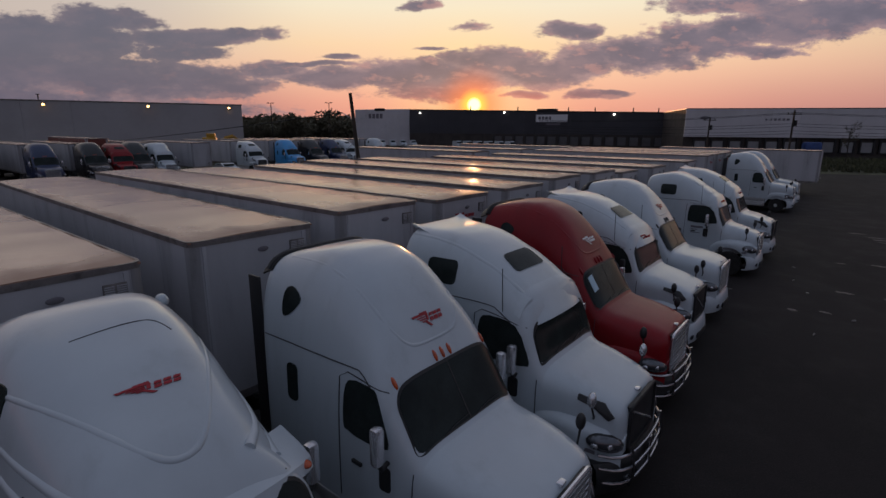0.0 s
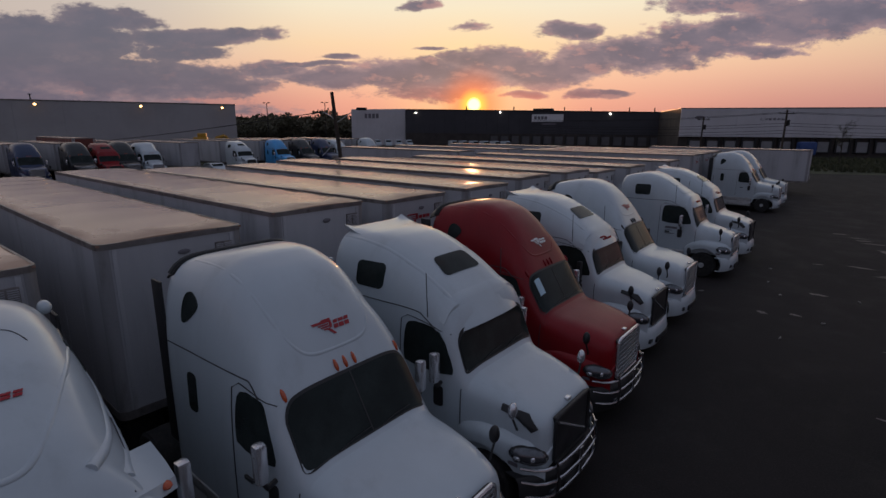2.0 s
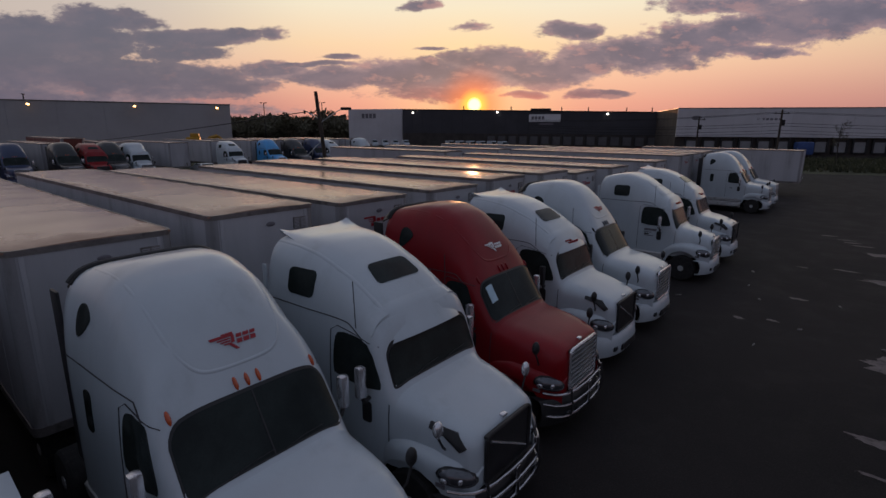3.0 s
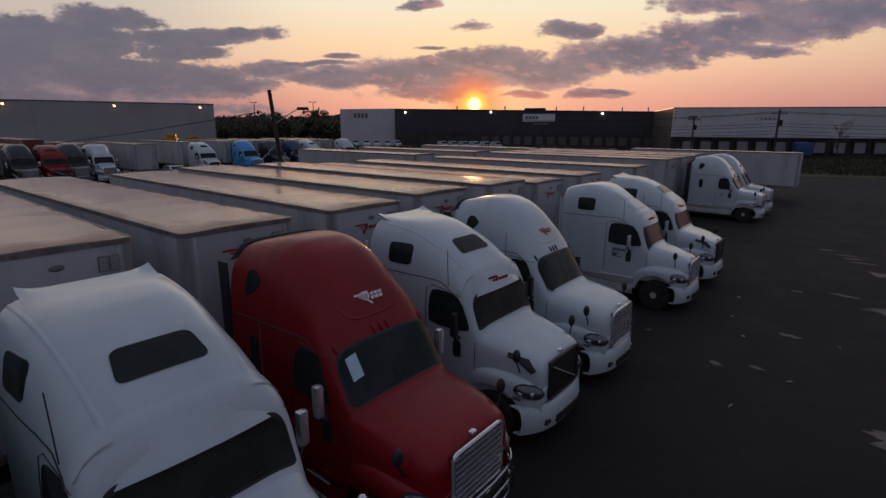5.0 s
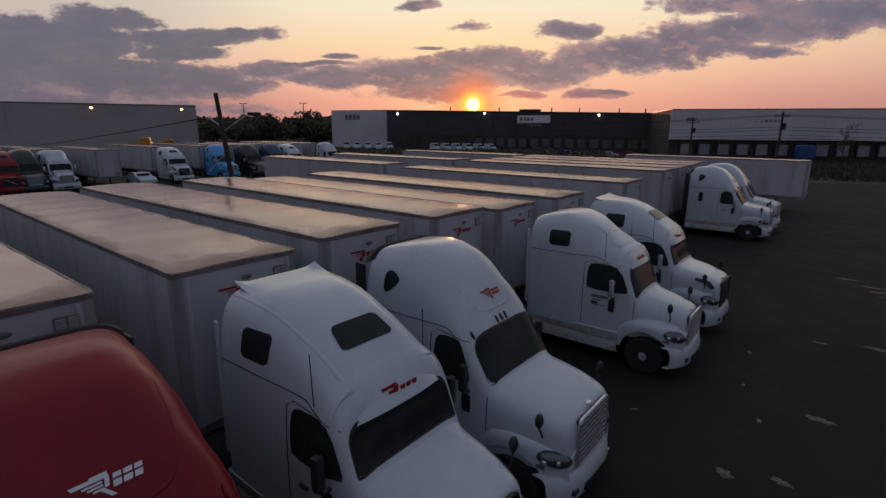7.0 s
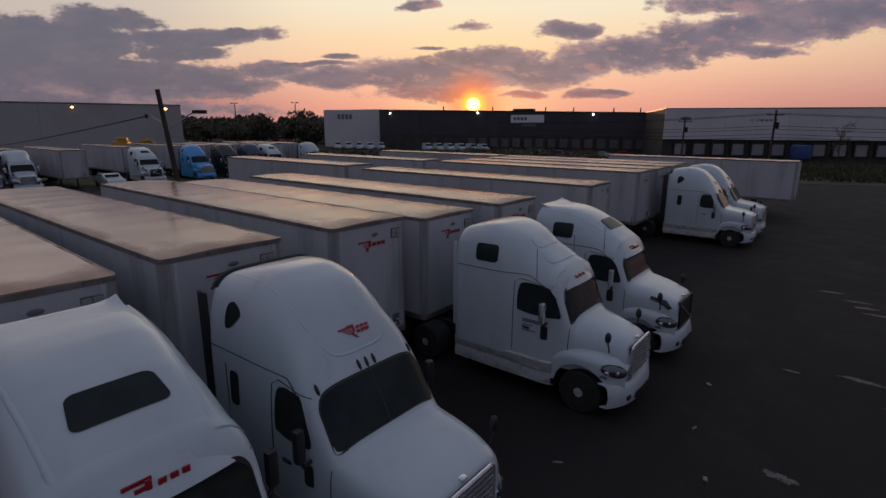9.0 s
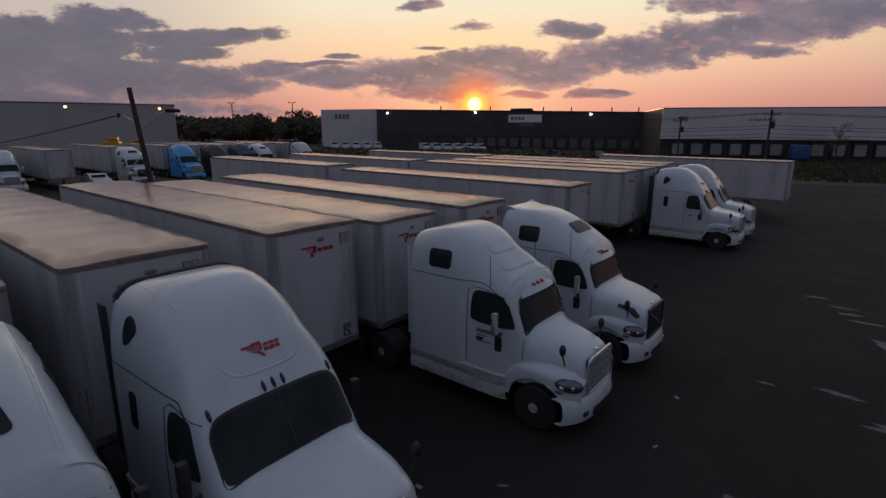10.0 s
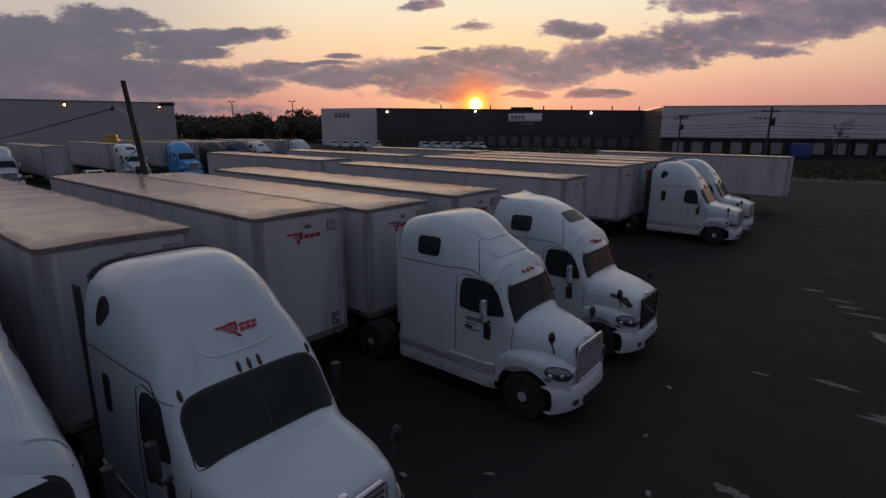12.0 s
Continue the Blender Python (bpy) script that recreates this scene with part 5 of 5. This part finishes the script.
def tree(x, y, h, seed, label):
    t = thing("tree", Matrix.Translation((x, y, 0)), label, "tree", "trees beyond the yard")
    rng = random.Random(seed)
    bm = tube([(0, 0, 0), (0.1, 0, h * 0.3), (0.2, 0.1, h * 0.6), (0.1, 0.1, h * 0.85)], h * 0.025, 7, None, 0.3)
    for k in range(6):
        a = rng.uniform(0, 6.3)
        z = h * rng.uniform(0.35, 0.6)
        tube([(0.1, 0, z), (math.cos(a) * h * 0.12, math.sin(a) * h * 0.12, z + h * 0.12), (math.cos(a) * h * 0.25, math.sin(a) * h * 0.25, z + h * 0.3)], h * 0.01, 5, bm, 0.4)
    part("trunk", bm, M_BARK, t)
    v, f = crown(seed, h * 0.62, h * 0.66, h * 0.45, 1500, h * 0.05)
    me = bpy.data.meshes.new("crown")
    me.from_pydata(v, [], f)
    me.materials.append(M_LEAF)
    ob = new("crown", me)
    ob.parent = t
    return t


rng = random.Random(11)
for k in range(26):
    f = k / 25
    tree(-98 + 64 * f + rng.uniform(-2, 2), 235 + rng.uniform(-15, 25), rng.uniform(8.5, 12) + (2.0 if 16 < k < 21 else 0), 100 + k, "dark bushy tree on the skyline")
# woods further off
verts, faces = [], []
for k in range(70):
    v, f = crown(300 + k, 8.0, 9.0, 5.5, 520, 1.7)
    ox, oy = -250 + 340 * k / 69 + rng.uniform(-3, 3), 330 + rng.uniform(-20, 40)
    i = len(verts)
    verts += [(p[0] + ox, p[1] + oy, p[2] + rng.uniform(-0.2, 0.2)) for p in v]
    faces += [tuple(j + i for j in q) for q in f]
me = bpy.data.meshes.new("far_woods")
me.from_pydata(verts, [], faces)
me.materials.append(M_LEAF)
tagged(new("far_woods", me), "dark band of far woods on the skyline", "woods", kind="stuff")
# scrub between the yard and the far buildings
verts, faces = [], []
for k in range(60):
    v, f = crown(500 + k, 4.0, 1.3, 0.8, 170, 0.3)
    ox, oy = -62 + 105 * k / 59 + rng.uniform(-2, 2), 118 + rng.uniform(-6, 24)
    i = len(verts)
    verts += [(p[0] + ox, p[1] + oy, max(0.0, p[2])) for p in v]
    faces += [tuple(j + i for j in q) for q in f]
me = bpy.data.meshes.new("scrub")
me.from_pydata(verts, [], faces)
me.materials.append(M_LEAF)
tagged(new("scrub", me), "dark scrub between the yard and the far buildings", "bushes", kind="stuff")


def thin_tree(x, y, h, seed, label):
    """A young tree with bare twigs and a few small leaves."""
    t = thing("tree", Matrix.Translation((x, y, 0)), label, "tree", "trees beyond the yard")
    rng = random.Random(seed)
    bm = tube([(0, 0, 0), (0.05, 0, h * 0.4), (-0.05, 0.05, h * 0.75), (0.1, 0, h)], 0.09, 6, None, 0.25)
    tips = []
    for k in range(16):
        a, z = rng.uniform(0, 6.3), h * rng.uniform(0.4, 0.85)
        r = h * rng.uniform(0.12, 0.26)
        tip = Vector((math.cos(a) * r, math.sin(a) * r, z + h * rng.uniform(0.08, 0.22)))
        tube([(0, 0, z), tip * 0.5 + Vector((0, 0, z * 0.5 + 0.05)), tip], 0.035, 5, bm, 0.3)
        tips.append((z, tip))
    part("trunk", bm, M_BARK, t)
    verts, faces = [], []
    for _ in range(260):
        z, tip = rng.choice(tips)
        c = Vector((0, 0, z)).lerp(tip, rng.uniform(0.4, 1.1)) + Vector((rng.gauss(0, 0.15), rng.gauss(0, 0.15), rng.gauss(0, 0.15)))
        a = Vector((rng.gauss(0, 1), rng.gauss(0, 1), rng.gauss(0, 1))).normalized() * 0.1
        b = Vector((rng.gauss(0, 1), rng.gauss(0, 1), rng.gauss(0, 1))).normalized() * 0.08
        i = len(verts)
        verts += [c - a, c + b, c + a, c - b]
        faces.append((i, i + 1, i + 2, i + 3))
    me = bpy.data.meshes.new("crown")
    me.from_pydata(verts, [], faces)
    me.materials.append(M_LEAF)
    new("crown", me).parent = t


thin_tree(66.4, 85, 7.2, 77, "thin young tree with sparse leaves before the warehouse")


# ---- small vehicles ----
def car(m, paint, label, group, van=False):
    t = thing("van" if van else "car", m, label, "van" if van else "car", group)
    if van:
        prof = [(-2.6, 0.45), (-2.62, 2.0), (-2.5, 2.25), (0.9, 2.3), (1.6, 1.45), (2.5, 1.2), (2.65, 0.9), (2.62, 0.45)]
    else:
        prof = [(-2.2, 0.4), (-2.25, 0.85), (-2.1, 0.98), (-1.5, 1.02), (-0.9, 1.42), (0.4, 1.45), (1.1, 1.02), (2.0, 0.88), (2.2, 0.7), (2.2, 0.4)]
    rows = [[(x, y * (1 - 0.16 * max(0, z - 0.95)), z) for x, z in prof] for y in (-0.9, -0.88, -0.7, 0, 0.7, 0.88, 0.9)]
    bm = grid_mesh(rows)
    bm.verts.ensure_lookup_table()
    k = len(prof)
    bm.faces.new([bm.verts[i] for i in range(k)])
    bm.faces.new([bm.verts[len(bm.verts) - k + i] for i in range(k)])
    body = part("body", bm, paint, t)
    if van:
        part("windscreen", box(1.0, 1.5, -0.72, 0.72, 1.5, 2.1, 0.05), M_GLASS, body)
    else:
        part("windscreen", box(0.45, 0.95, -0.66, 0.66, 1.06, 1.38, 0.05), M_GLASS, body)
        part("rear_window", box(-1.35, -0.95, -0.66, 0.66, 1.06, 1.38, 0.05), M_GLASS, body)
        for sign in (-1, 1):
            part("side_window", box(-0.85, 0.4, sign * 0.835 - 0.02, sign * 0.835 + 0.02, 1.05, 1.36, 0.01), M_GLASS, body)
    for x in (-1.35, 1.4):
        for sign in (-1, 1):
            part("wheel", lathe_y([(0.2, -0.1), (0.31, -0.1), (0.33, 0), (0.31, 0.1), (0.2, 0.1)], x, sign * 0.82, 0.33, 16), M_RUBBER, t)
    return t


car(yard(-64.0, 34.2), M_WHITE, "white saloon car beside the standing trailer", "cars")
for k, (x, y) in enumerate(((36.5, 131), (41, 129.5), (45.5, 128), (31, 133), (50, 127))):
    car(pose(x, y, 0, 0, 0, -20 + 180 * (k % 2)), (M_NAVY, M_BLACK, M_WHITE, M_BLACK, M_RED)[k], ("navy", "black", "white", "dark", "red")[k] + " car parked by the loading docks", "cars by the docks")
for k in range(5):
    car(pose(-23 + 3.4 * k, 168 - 1.1 * k, 0, 0, 0, -75), M_WHITE, "white van parked before the white wing", "vans before the wing", True)
for k in range(6):
    car(pose(4.5 + 3.1 * k, 158 - 1.0 * k, 0, 0, 0, -72), M_WHITE, "white van parked before the dark building", "vans before the dark building", True)

# yellow digger by the pale warehouse
dg = thing("excavator", pose(-39.5, 88.5, 0, 0, 0, 20), "yellow excavator with its boom raised behind the trailers", "excavator")
part("cab_body", box(-1.3, 0.9, -1.2, 1.2, 0.9, 4.3, 0.2), M_YELLOW, dg)
part("cab", box(-0.6, 0.8, -1.0, 0.2, 4.2, 4.95, 0.15), M_YELLOW, dg, "yellow driver's cab")
part("track", box(-2.0, 2.0, -1.5, -0.9, 0.0, 0.9, 0.25), M_STEEL, dg)
part("track", box(-2.0, 2.0, 0.9, 1.5, 0.0, 0.9, 0.25), M_STEEL, dg)
part("boom", tube([(0.8, 0, 2.2), (2.4, 0, 4.2), (3.6, 0, 4.5)], 0.34, 6), M_YELLOW, dg)
part("stick", tube([(3.6, 0, 4.5), (4.3, 0, 3.8), (4.5, 0, 3.0)], 0.24, 6), M_YELLOW, dg)
part("bucket", box(4.0, 5.0, -0.5, 0.5, 2.3, 3.2, 0.15), M_STEEL, dg)

# blue container by the docks
bc = thing("container", pose(78.6, 110.5, 0, 0, 0, -12), "faded blue rounded container standing by the loading docks", "container")
part("body", box(-1.6, 1.6, -1.1, 1.1, 0.8, 3.5, 0.4), M_TANKBLUE, bc)
for x in (-1.1, 1.1):
    for y in (-0.8, 0.8):
        part("leg", box(x - 0.12, x + 0.12, y - 0.12, y + 0.12, 0, 0.95, 0.02), M_STEEL, bc)
